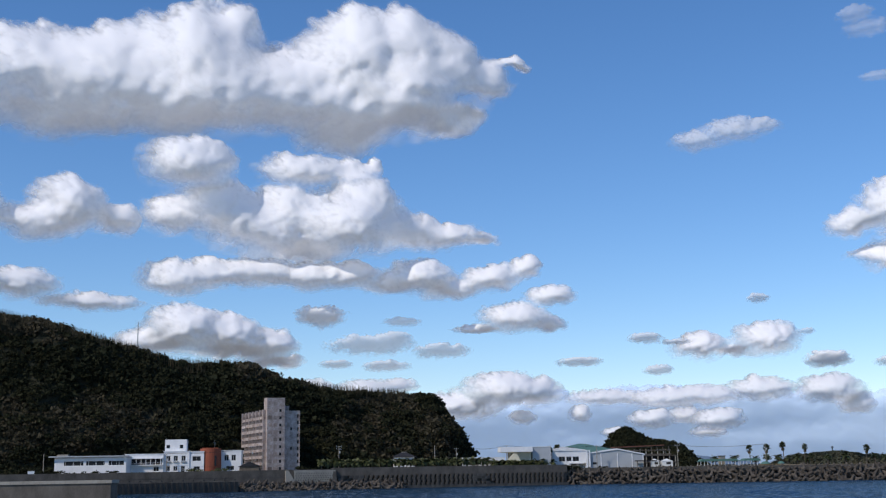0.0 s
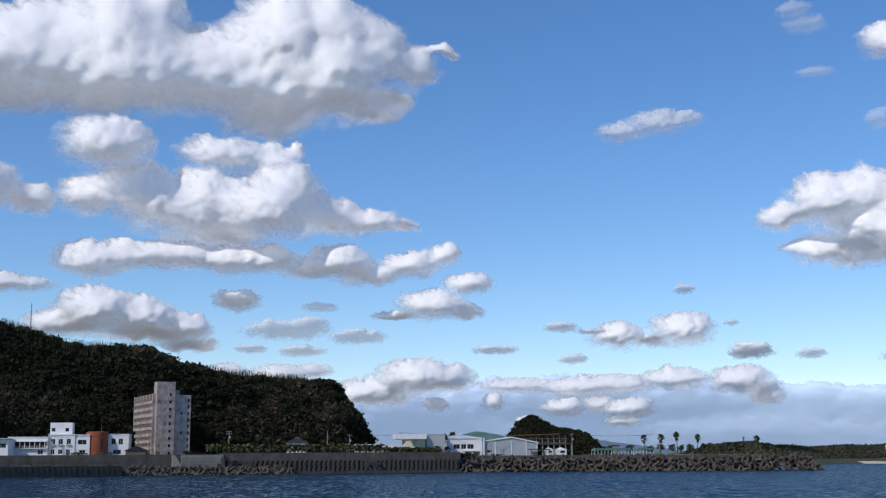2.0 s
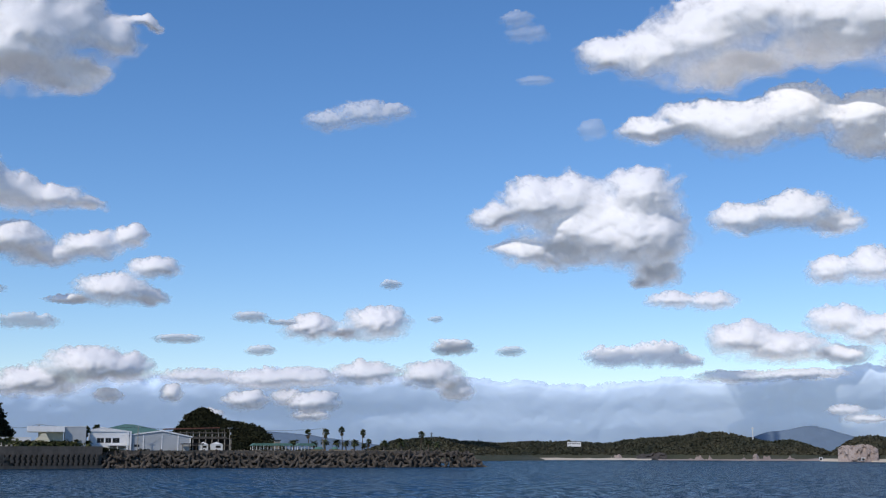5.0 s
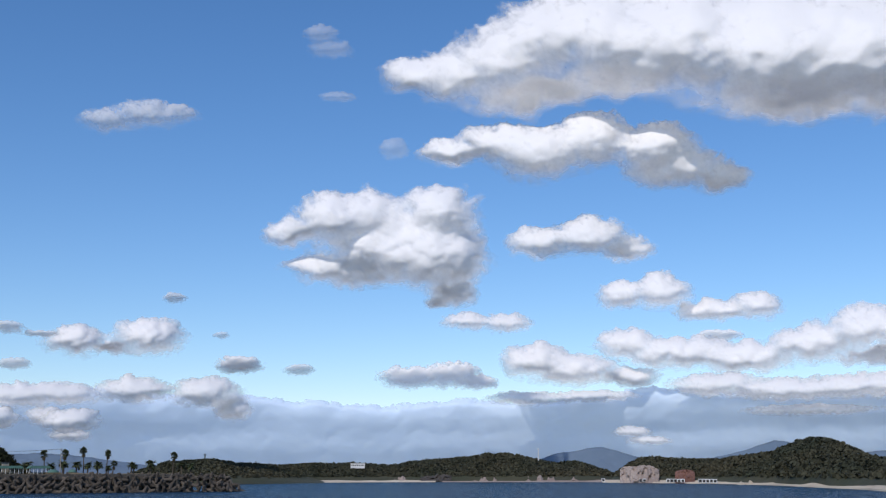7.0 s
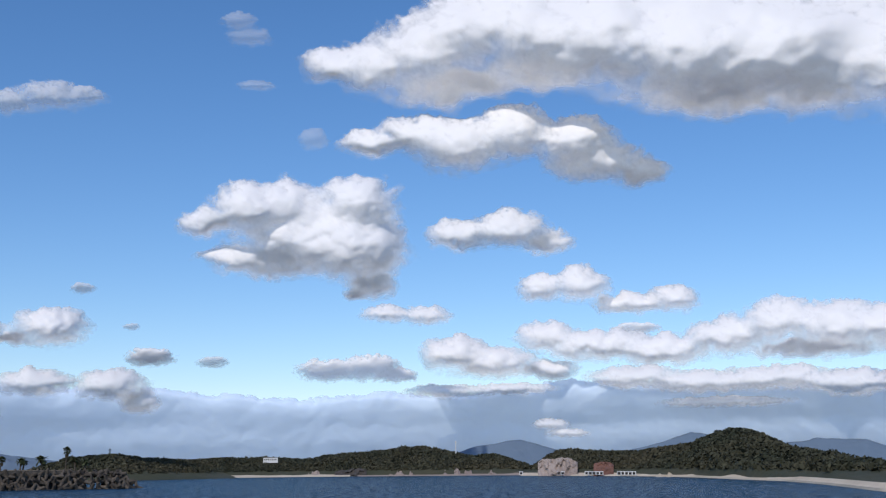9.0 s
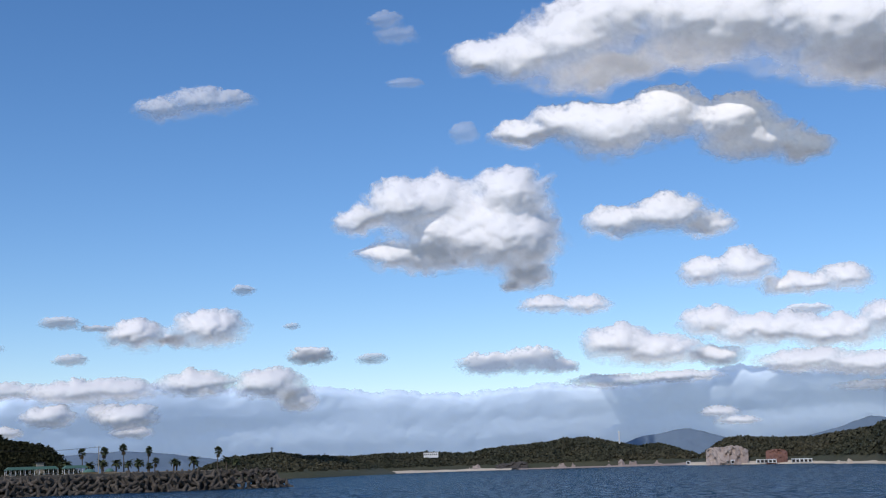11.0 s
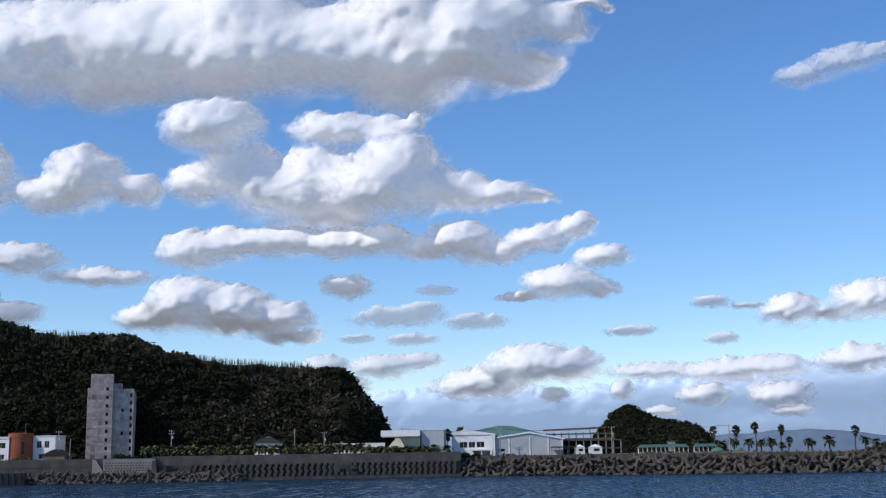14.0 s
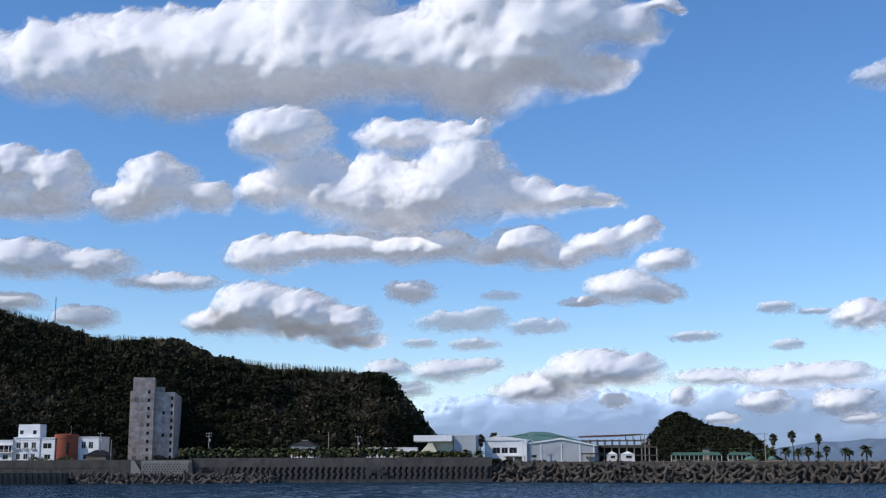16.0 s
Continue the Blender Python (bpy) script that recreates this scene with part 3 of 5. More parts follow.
def land_block(name, pts, z0, z1, mat, label):
    bm = bmesh.new()
    lo = [bm.verts.new((x, y, z0)) for x, y in pts]
    hi = [bm.verts.new((x, y, z1)) for x, y in pts]
    bm.faces.new(lo[::-1])
    bm.faces.new(hi)
    for i in range(len(pts)):
        k = (i + 1) % len(pts)
        bm.faces.new((lo[i], lo[k], hi[k], hi[i]))
    return tagged(part(name, bm, mat), label, name, kind="structure")


a0, a1 = along(-1.2), along(1.0)
land_block("ground", [(a0.x - 3, a0.y + 2), (a1.x - 3, a1.y + 4), (a1.x + 2, a1.y + 24), (234, 592), (242, 604), (240, 640), (225, 730), (40, 940), (-700, 940), (-700, 300)], -2, 8.0, EARTH, "flat dry earth ground behind the seawall")
b0, b1 = along(-1.2), along(0.75)
land_block("terrace", [(b0.x - 3, b0.y + 4.2), (b1.x - 2, b1.y + 4.2), (b1.x - 8, b1.y + 30), (-20, 700), (-690, 900), (-690, 320)], 7.9, 9.4, EARTH, "raised earth terrace under the town")


# ---- wooded hills ----
def ico(sub):
    bm = bmesh.new()
    bmesh.ops.create_icosphere(bm, subdivisions=sub, radius=1)
    v = np.array([p.co for p in bm.verts])
    f = np.array([[q.index for q in p.verts] for p in bm.faces])
    bm.free()
    return v, f


def leaf_crowns(spots, sizes, seed, quads=46, leaf=0.28):
    """Tree crowns of many small leaf sprays, all in one pair of arrays."""
    rng = np.random.default_rng(seed)
    n = len(spots)
    d = rng.normal(size=(n, quads, 3))
    d /= np.linalg.norm(d, axis=2, keepdims=True)
    d[..., 2] = np.abs(d[..., 2]) * 0.9 - 0.15
    r = rng.uniform(0.55, 1.05, (n, quads, 1))
    lump = 1 + 0.3 * np.sin(d[..., :1] * 5 + rng.uniform(0, 6, (n, 1, 1))) * np.cos(d[..., 1:2] * 4 + rng.uniform(0, 6, (n, 1, 1)))
    c = spots[:, None, :] + d * r * lump * sizes[:, None, None] * np.array([1, 1, 0.85])
    t1 = rng.normal(size=(n, quads, 3))
    t1 /= np.linalg.norm(t1, axis=2, keepdims=True)
    t2 = np.cross(t1, d + rng.normal(size=d.shape) * 0.5)
    t2 /= np.linalg.norm(t2, axis=2, keepdims=True) + 1e-6
    s = sizes[:, None, None] * leaf * rng.uniform(0.6, 1.4, (n, quads, 1))
    v = np.stack([c - t1 * s, c + t2 * s * 0.7, c + t1 * s, c - t2 * s * 0.7], 2).reshape(-1, 3)
    f = np.arange(len(v)).reshape(-1, 4)
    return v, f


def hill_surface(xs, crest_y, crest_z, foot_y, seed, back=120, rough=3.0, ny=40, power=0.75):
    """Rises from its foot to its crest and falls off behind."""
    T = np.linspace(0, 1.6, ny)
    X, TT = np.meshgrid(xs, T, indexing="ij")
    cy, cz, fy = crest_y(X), crest_z(X), foot_y(X)
    Y = np.where(TT <= 1, fy + (cy - fy) * TT, cy + (TT - 1) / 0.6 * back)
    Z = np.where(TT <= 1, cz * np.clip(TT, 0, 1) ** power, cz * np.clip(1 - np.clip((TT - 1) / 0.6, 0, 1) ** 1.5, 0, 1))
    w = np.clip(TT * 2.5, 0, 1) * np.clip(cz / 20, 0, 1)
    Z = Z + w * np.where(TT < 0.93, 1.0, 0.4) * rough * fbm(X * 0.03, Y * 0.03, 4, seed) * 1.6
    Y = Y + w * np.where(TT < 0.93, 1.0, 0.2) * rough * 2.5 * fbm(X * 0.02 + 9, Z * 0.04, 4, seed + 20)
    return X, Y, Z + 5.0


def sample_surface(X, Y, Z, n, seed, tmax):
    rng = np.random.default_rng(seed)
    i = rng.uniform(0, X.shape[0] - 1.001, n)
    j = rng.uniform(0, tmax * (X.shape[1] - 1), n)
    a, b = i.astype(int), j.astype(int)
    fa, fb = (i - a)[:, None], (j - b)[:, None]
    S = np.stack([X, Y, Z], -1)
    p = (S[a, b] * (1 - fa) + S[a + 1, b] * fa) * (1 - fb) + (S[a, b + 1] * (1 - fa) + S[a + 1, b + 1] * fa) * fb
    return p


def interp(px, pz):
    return lambda x: np.interp(x, px, pz)


def wooded(name, label, X, Y, Z, n, size, seed, mat_ground, mat_leaf, tmax=0.66, quads=46, leaf=0.28, dry=None):
    me = mesh_of(name, np.stack([X, Y, Z], -1).reshape(-1, 3), grid_faces(*X.shape)[:, ::-1], mat_ground, smooth=True)
    hill = tagged(new(name, me), label, "hill", kind="structure")
    p = sample_surface(X, Y, Z, n, seed, tmax)
    p = p[p[:, 2] > 6.5]
    rng = np.random.default_rng(seed + 1)
    s = rng.uniform(*size, len(p)) * np.where(rng.random(len(p)) < 0.2, 1.6, 1.0)
    patch = fbm(p[:, 0] * 0.02, p[:, 2] * 0.03, 3, seed + 5)
    sets = [(mat_leaf, patch < 0.3), (dry, patch >= 0.3)] if dry else [(mat_leaf, patch < 9)]
    for m, sel in sets:
        if sel.sum() == 0:
            continue
        v, f = leaf_crowns(p[sel], s[sel], seed + 3, quads, leaf)
        ob = new("tree_cover", mesh_of("tree_cover", v, f, m))
        tagged(ob, "dense dark green trees and scrub covering the hill" if m is mat_leaf else "dry brownish scrub among the trees", "trees", kind="stuff")
    return hill


# the headland over the town
HX = np.concatenate([np.linspace(-460, -300, 20), np.linspace(-295, 26, 110)])
crest_z = interp([-460, -252, -222, -202, -178, -160, -134, -115, -95, -61.6, -27, -5.7, 4, 14.9, 20, 26], [122, 95.2, 88.0, 83.1, 75.6, 68.9, 67.9, 67.0, 57.1, 53.2, 50.7, 49.6, 36.9, 20.3, 8, 0])
crest_y = lambda x: 640 + (x + 170) * 0.2
foot_y = interp([-460, -250, -60, 0, 26], [572, 592, 615, 640, 670])
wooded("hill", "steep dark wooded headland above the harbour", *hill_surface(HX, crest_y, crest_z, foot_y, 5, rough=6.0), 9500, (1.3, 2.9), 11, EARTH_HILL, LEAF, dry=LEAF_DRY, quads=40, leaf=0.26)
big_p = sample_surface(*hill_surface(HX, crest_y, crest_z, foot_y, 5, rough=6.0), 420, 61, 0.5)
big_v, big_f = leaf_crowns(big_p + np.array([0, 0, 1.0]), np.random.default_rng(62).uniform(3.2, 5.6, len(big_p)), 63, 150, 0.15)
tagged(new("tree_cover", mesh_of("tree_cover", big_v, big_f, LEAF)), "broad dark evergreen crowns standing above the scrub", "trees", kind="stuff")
# the small conical hill
KX = np.linspace(110.6, 206, 70)
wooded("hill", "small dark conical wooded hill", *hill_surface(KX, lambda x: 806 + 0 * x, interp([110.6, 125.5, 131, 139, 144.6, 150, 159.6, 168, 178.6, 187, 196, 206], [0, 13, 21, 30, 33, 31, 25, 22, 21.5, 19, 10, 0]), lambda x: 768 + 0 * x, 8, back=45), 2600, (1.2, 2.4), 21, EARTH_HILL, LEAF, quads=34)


def bearing(h):
    """Headings of the far coast, seen from the middle of the bay."""
    return h * 1.085 - 3.15


def reach(h, r):
    return r * (0.52 - 0.005 * np.clip(h - 28, 0, 40))


def far_ridge(name, label, table, seed, n, mat_g=EARTH_FAR, mat_l=LEAF_FAR, size=(1.5, 3.2), depth=260):
    """table: heading, height of the ridge in degrees, distance of its foot."""
    az, el, far = np.array(table).T
    az = bearing(az)
    if n:
        el, far, depth = el * 1.05 - 0.42 - 0.018 * (az - 25), reach(az, far), depth * 0.5
    else:
        el = el - 0.3
    a = np.linspace(az[0], az[-1], max(60, int((az[-1] - az[0]) * 12)))
    T = np.linspace(0, 1.5, 22)
    A, TT = np.meshgrid(a, T, indexing="ij")
    E, D = np.interp(A, az, el), np.interp(A, az, far)
    R = D + depth * TT
    H = (D + depth) * np.tan(np.radians(E)) + 8.0
    Z = np.where(TT <= 1, H * np.clip(TT, 0, 1) ** 0.7, H * np.clip(1 - np.clip((TT - 1) / 0.5, 0, 1) ** 1.6, 0, 1))
    w = np.clip(TT * 3, 0, 1) * np.where(TT < 0.9, 1, 0.3)
    Z = np.maximum(Z + w * 0.25 * H * fbm(A * 1.1, TT * 2.4, 4, seed), -1)
    X, Y = R * np.sin(np.radians(A)) + 40, R * np.cos(np.radians(A)) + 20
    me = mesh_of(name, np.stack([X, Y, Z], -1).reshape(-1, 3), grid_faces(*X.shape)[:, ::-1], mat_g, smooth=True)
    hill = tagged(new(name, me), label, "hill", kind="structure")
    if n:
        p = sample_surface(X, Y, Z, n, seed, 0.72)
        p = p[p[:, 2] > 5]
        rng = np.random.default_rng(seed)
        v, f = leaf_crowns(p, rng.uniform(*size, len(p)), seed + 4, 14, 0.45)
        tagged(new("tree_cover", mesh_of("tree_cover", v, f, mat_l)), "green woods on the far hills, sunlit patches in their colour", "trees", kind="stuff")
    return hill


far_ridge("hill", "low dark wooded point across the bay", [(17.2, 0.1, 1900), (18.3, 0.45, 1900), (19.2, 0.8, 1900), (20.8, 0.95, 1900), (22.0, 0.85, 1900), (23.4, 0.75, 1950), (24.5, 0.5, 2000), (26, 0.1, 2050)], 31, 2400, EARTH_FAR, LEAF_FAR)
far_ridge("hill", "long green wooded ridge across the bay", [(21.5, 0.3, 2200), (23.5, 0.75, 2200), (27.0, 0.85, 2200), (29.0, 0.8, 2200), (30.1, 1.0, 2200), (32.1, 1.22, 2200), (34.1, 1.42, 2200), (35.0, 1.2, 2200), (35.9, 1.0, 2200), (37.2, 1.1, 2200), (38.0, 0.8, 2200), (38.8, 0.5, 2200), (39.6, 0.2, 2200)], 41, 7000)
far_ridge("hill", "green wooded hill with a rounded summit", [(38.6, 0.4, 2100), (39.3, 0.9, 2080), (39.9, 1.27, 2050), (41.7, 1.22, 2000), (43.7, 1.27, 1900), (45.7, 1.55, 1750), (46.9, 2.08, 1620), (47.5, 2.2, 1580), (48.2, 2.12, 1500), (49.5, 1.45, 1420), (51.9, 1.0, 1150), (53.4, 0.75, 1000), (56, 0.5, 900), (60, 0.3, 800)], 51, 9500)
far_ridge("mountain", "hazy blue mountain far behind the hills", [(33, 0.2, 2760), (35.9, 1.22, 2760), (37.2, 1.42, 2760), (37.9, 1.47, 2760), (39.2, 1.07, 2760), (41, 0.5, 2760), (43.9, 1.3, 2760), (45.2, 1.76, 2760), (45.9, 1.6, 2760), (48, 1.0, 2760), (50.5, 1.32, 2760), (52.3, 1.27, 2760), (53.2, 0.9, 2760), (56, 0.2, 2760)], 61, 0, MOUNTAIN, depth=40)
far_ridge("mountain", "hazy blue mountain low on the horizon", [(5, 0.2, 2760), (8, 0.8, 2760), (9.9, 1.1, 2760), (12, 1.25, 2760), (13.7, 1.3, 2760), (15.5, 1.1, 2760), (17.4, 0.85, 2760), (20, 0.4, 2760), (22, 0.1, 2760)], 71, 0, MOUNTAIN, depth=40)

# ---- seawall ----
wall_dir = (SHORE_B - SHORE_A).normalized()
wall_rz = math.degrees(math.atan2(wall_dir.y, wall_dir.x))
LENGTH = (SHORE_B - SHORE_A).length


def on_wall(u, z=0.0, back=0.0):
    p = along(u)
    return pose(p.x, p.y, z, 0, 0, wall_rz) @ pose(0, back, 0)


seawall = thing("seawall", on_wall(0) @ Matrix.Diagonal((1, 1, 1.58, 1)), "long grey concrete seawall with rows of openings", "seawall", kind="structure")
part("parapet", prism([(-1.1 * LENGTH, 4.3), (1.0 * LENGTH, 4.3), (1.0 * LENGTH, 6.9), (0.35 * LENGTH, 6.9), (0.34 * LENGTH, 6.5), (-1.1 * LENGTH, 6.2)], 0.0, 1.2), CONCRETE, seawall)
# Darker than the blocks in front: recess shade put into its colour.
part("body", boxes((-1.1 * LENGTH, LENGTH, 0.8, 4, -2, 4.3)), CONCRETE_DARK, seawall)
part("plain_face", boxes((-1.1 * LENGTH, 0.225 * LENGTH, 0.1, 0.8, -2, 4.296)), CONCRETE, seawall)
part("foot_ledge", boxes((0.235 * LENGTH, LENGTH, -1.2, 0.8, -2, 0.9)), CONCRETE_DARK, seawall)


# stairs and the honeycomb stretch
part("stair_ramp", prism([(0.2255 * LENGTH, 0.5), (0.247 * LENGTH, 0.5), (0.247 * LENGTH, 3.2), (0.232 * LENGTH, 6.3), (0.2255 * LENGTH, 6.3)], -1.6, 0.1), CONCRETE_PALE, seawall, "pale concrete stair ramp")
comb = []
for r in range(6):
    for c in range(16):
        x = 0.7 + c * 1.27 + (0.4 if r % 2 else 0)
        comb.append((x, x + 0.62, 0.45 + r * 0.68, 0.45 + r * 0.68 + 0.36))
panel = part("honeycomb_panel", pierced(21.5, 5.0, 0.6, comb), CONCRETE_PALE, seawall, "pale concrete panel with rows of holes")
panel.matrix_basis = pose(0.247 * LENGTH, -1.1, 1.2, 5, 0, 0)
part("end_block", prism([(0.343 * LENGTH, 0.0), (0.357 * LENGTH, 0.0), (0.352 * LENGTH, 6.7), (0.346 * LENGTH, 6.7)], -1.5, 0.1), CONCRETE, seawall)
part("top_kerb", boxes((0.357 * LENGTH, LENGTH, -0.25, 0.0, 4.35, 4.7)), CONCRETE, seawall)

# quay with rubber fenders at the wall's near end, and the mole beside it
quay = thing("quay", on_wall(0.1, 0, -4) @ Matrix.Diagonal((1, 1, 2.1, 1)), "low dark concrete quay with a row of black fenders", "quay")
part("deck", boxes((-84, 0, -6.5, 0.1, -2, 2.3)), CONCRETE_DARK, quay)
part("kerb", boxes((-84, 0, -6.7, -6.2, 2.3, 2.6)), CONCRETE, quay)
fender_me = bpy.data.meshes.new("fender")
fb = prism([(-0.45, 0.3), (0.45, 0.3), (0.45, 1.5), (0.28, 2.25), (-0.28, 2.25), (-0.45, 1.5)], -0.6, 0)
bmesh.ops.recalc_face_normals(fb, faces=fb.faces[:])
fb.to_mesh(fender_me)
fb.free()
fender_me.materials.append(RUBBER)
bollard_me = bpy.data.meshes.new("bollard")
fb = bmesh.new()
bmesh.ops.create_cone(fb, cap_ends=True, segments=10, radius1=0.28, radius2=0.36, depth=0.6)
fb.to_mesh(bollard_me)
fb.free()
bollard_me.materials.append(RUBBER)
for i in range(33):
    shared("fender", fender_me, quay, pose(-1.6 - i * 2.5, -6.5, 0))
    if i % 2 == 0:
        shared("bollard", bollard_me, quay, pose(-1.6 - i * 2.5, -5.9, 2.6))
mole = thing("mole", pose(-128.5, 330, 0, 0, 0, 176) @ Matrix.Diagonal((1, 1, 2, 1)), "pale concrete mole with a flat worn top", "mole")
part("body", boxes((0, 66, -4, 4, -2, 3.0)), CONCRETE, mole)
part("cap", boxes((-0.4, 66.4, -4.4, 4.4, 3.0, 3.5)), CONCRETE_PALE, mole, "pale cap slab")
sign = thing("sign_board", on_wall(-0.37, 9.7, 0.3), "small white board on the seawall top", "sign")
part("board", boxes((0, 3.0, 0, 0.12, 0.3, 1.7)), WHITE, sign)
for x in (0.5, 2.4):
    part("post", boxes((x, x + 0.12, 0.12, 0.24, 0, 1.6)), METAL, sign)


# ---- buildings ----
pane_cache = {}


def window(parent, x, z, w, h, y=0.0, frame_mat=None, m=None):
    """A window set into an opening of a wall whose outer face is y: a frame, a pane, a sill."""
    key = (round(w, 2), round(h, 2), (frame_mat or WHITE).name)
    if key not in pane_cache:
        t = 0.09
        bm = boxes((0, w, 0, 0.1, 0, t), (0, w, 0, 0.1, h - t, h), (0, t, 0, 0.1, t, h - t), (w - t, w, 0, 0.1, t, h - t), (w / 2 - t / 2, w / 2 + t / 2, 0, 0.1, t, h - t))
        f = bpy.data.meshes.new("frame")
        bm.to_mesh(f)
        bm.free()
        f.materials.append(frame_mat or WHITE)
        bm = boxes((0.02, w - 0.02, 0.04, 0.07, 0.02, h - 0.02))
        g = bpy.data.meshes.new("pane")
        bm.to_mesh(g)
        bm.free()
        g.materials.append(GLASS)
        pane_cache[key] = f, g
    f, g = pane_cache[key]
    ob = shared("window", f, parent, (m or Matrix()) @ pose(x, y + 0.16, z))
    shared("pane", g, ob, Matrix())
    return ob


def block(name, label, category, m, w, d, h, wins, mat, roof=None, thick=0.3, group="", top=0.35, frame_mat=None, sides=()):
    """A flat-roofed house; wins are windows of the front, sides those of its left wall."""
    ob = thing(name, m, label, category, group)
    part("front_wall", pierced(w, h, thick, [(x, x + a, z, z + b) for x, z, a, b in wins]), mat, ob)
    part("back_wall", boxes((0, w, d - thick, d, 0, h)), mat, ob)
    lw = part("side_wall", pierced(d - 2 * thick, h, thick, [(x, x + a, z, z + b) for x, z, a, b in sides]), mat, ob)
    lw.matrix_basis = pose(0, d - thick, 0, 0, 0, -90)
    part("side_wall", boxes((w - thick, w, thick, d - thick, 0, h)), mat, ob)
    # Dark floor and sheet put room shade behind the windows.
    part("inner_floor", boxes((thick, w - thick, thick, d - thick, 0.02, 0.2)), DARK, ob)
    part("inner_shade_sheet", boxes((thick, w - thick, 2.2, 2.3, 0.2, h - 0.05)), DARK, ob)
    part("roof", boxes((-0.25, w + 0.25, -0.25, d + 0.25, h, h + top)), roof or mat, ob)
    for x, z, a, b in wins:
        window(ob, x, z, a, b, frame_mat=frame_mat)
    for x, z, a, b in sides:
        window(ob, x, z, a, b, frame_mat=frame_mat, m=pose(0, d - thick, 0, 0, 0, -90))
    return ob


def hedge_row(name, x0, x1, y, z, seed, label, n, size, mat, fall=0.0):
    rng = np.random.default_rng(seed)
    p = np.stack([rng.uniform(x0, x1, n), y + rng.uniform(-1.5, 1.5, n), z + rng.uniform(0, 1, n) * size], -1)
    v, f = leaf_crowns(p, rng.uniform(0.6, 1.2, n) * size, seed, 50, 0.2)
    return tagged(new(name, mesh_of(name, v, f, mat)), label, "shrubs", kind="stuff")


G, GT = 8.0, 9.4
# long low building
low = block("long_building", "long low white building with a strip of dark windows", "building", pose(-199.5, 545, GT), 34.5, 14, 8.2,
            [(4.5, 4.4, 9.5, 2.2), (15.2, 4.4, 9.0, 2.2), (26.0, 4.4, 7.5, 2.2)], WHITE, GREY_PAINT, top=0.5)
part("eave", boxes((-2.5, 36.0, -1.8, 0.0, 8.55, 9.1)), GREY_PAINT, low, "grey overhanging eave")
part("roof_tank", boxes((0.5, 5.5, 3, 6, 8.7, 10.0)), CONCRETE_PALE, low)
for i in range(8):
    part("mullion", boxes((5.2 + i * 3.7, 5.32 + i * 3.7, 0.1, 0.2, 4.4, 6.6)), WHITE, low)
# white villa in its stepped volumes
villa = block("villa", "white rendered villa with stepped roofs and dark windows", "villa", pose(-149, 559, GT), 12.8, 12, 10.8,
              [(1.2, 6.2, 2.1, 2.6), (4.9, 6.2, 2.1, 2.6), (8.8, 6.2, 2.1, 2.6), (1.2, 1.3, 2.0, 2.4), (4.9, 1.3, 2.0, 2.4), (8.7, 0.2, 1.9, 3.4)], WHITE)
part("roof_tower", boxes((0, 10.8, 3, 8.5, 11.15, 17)), WHITE, villa, "square white roof tower")
for x in (0.8, 7.4):
    part("tower_window", boxes((x, x + 1.7, 2.94, 3.0, 12.6, 14.3)), GLASS, villa)
for i, x in enumerate((1.0, 4.7, 8.6)):
    part("balcony_box", boxes((x, x + 2.5, -0.7, 0, 5.6, 6.2)), GREY_PAINT, villa)
wing = block("villa_wing", "white two-storey wing with a long dark balcony", "villa", pose(-168, 558, GT), 19, 11, 9.6,
             [(1.0, 5.0, 1.3, 1.8), (14.2, 1.2, 2.6, 2.2)], WHITE)
# Flat dark sheet on the wall, painting in the balcony's shade.
part("balcony_shade_sheet", boxes((3.0, 18.2, -0.06, 0.0, 4.6, 7.4)), DARK, wing)
for i in range(7):
    part("balcony_post", boxes((3.2 + i * 2.4, 3.45 + i * 2.4, -1.2, -1.0, 4.4, 7.5)), WHITE, wing)
part("balcony_slab", boxes((2.8, 18.6, -1.3, 0, 4.1, 4.5)), WHITE, wing)
part("balcony_rail", boxes((2.8, 18.6, -1.25, -1.15, 5.3, 5.42)), WHITE, wing)
part("balcony_roof", boxes((2.8, 18.6, -1.4, 0, 7.5, 7.8)), WHITE, wing)
annex = block("villa_annex", "white two-storey annex with one wide window", "villa", pose(-136.2, 559.5, GT), 7.2, 10, 10.6, [(1.4, 6.0, 4.2, 2.4), (2.2, 1.2, 3.0, 2.2)], WHITE)
red = thing("round_house", pose(-126.4, 565, GT), "red-brown rendered round tower house", "house")
bm = bmesh.new()
bmesh.ops.create_cone(bm, cap_ends=True, segments=28, radius1=5.4, radius2=5.4, depth=12.2, matrix=Matrix.Translation((0, 0, 6.1)))
part("wall", bm, BRICK_RED, red)
part("parapet", boxes((-4.0, 4.0, -3.0, 3.0, 12.2, 12.6)), BRICK_RED, red)
part("slot_window", boxes((2.6, 3.5, -5.0, -3.9, 3.5, 8.6)), GLASS, red)
part("aerial", boxes((2.0, 2.1, 0, 0.1, 12.5, 16.5)), METAL, red)
east = block("villa_annex", "white annex beside the red-brown house", "villa", pose(-121.5, 566, GT), 10.6, 10, 11.0, [(2.0, 6.0, 2.2, 3.0), (5.6, 6.0, 2.2, 3.0), (3.0, 1.2, 4.0, 2.2)], WHITE)
shack = thing("shed", pose(-111.5, 554, GT), "small shed with a dark grey pitched roof", "shed")
part("wall", boxes((0.8, 10.5, 0.5, 7, 0, 2.9)), WOOD, shack)
part("roof", prism([(0, 2.8), (11.4, 2.8), (5.7, 5.2)], 0, 7.5), ROOF_GREY, shack)

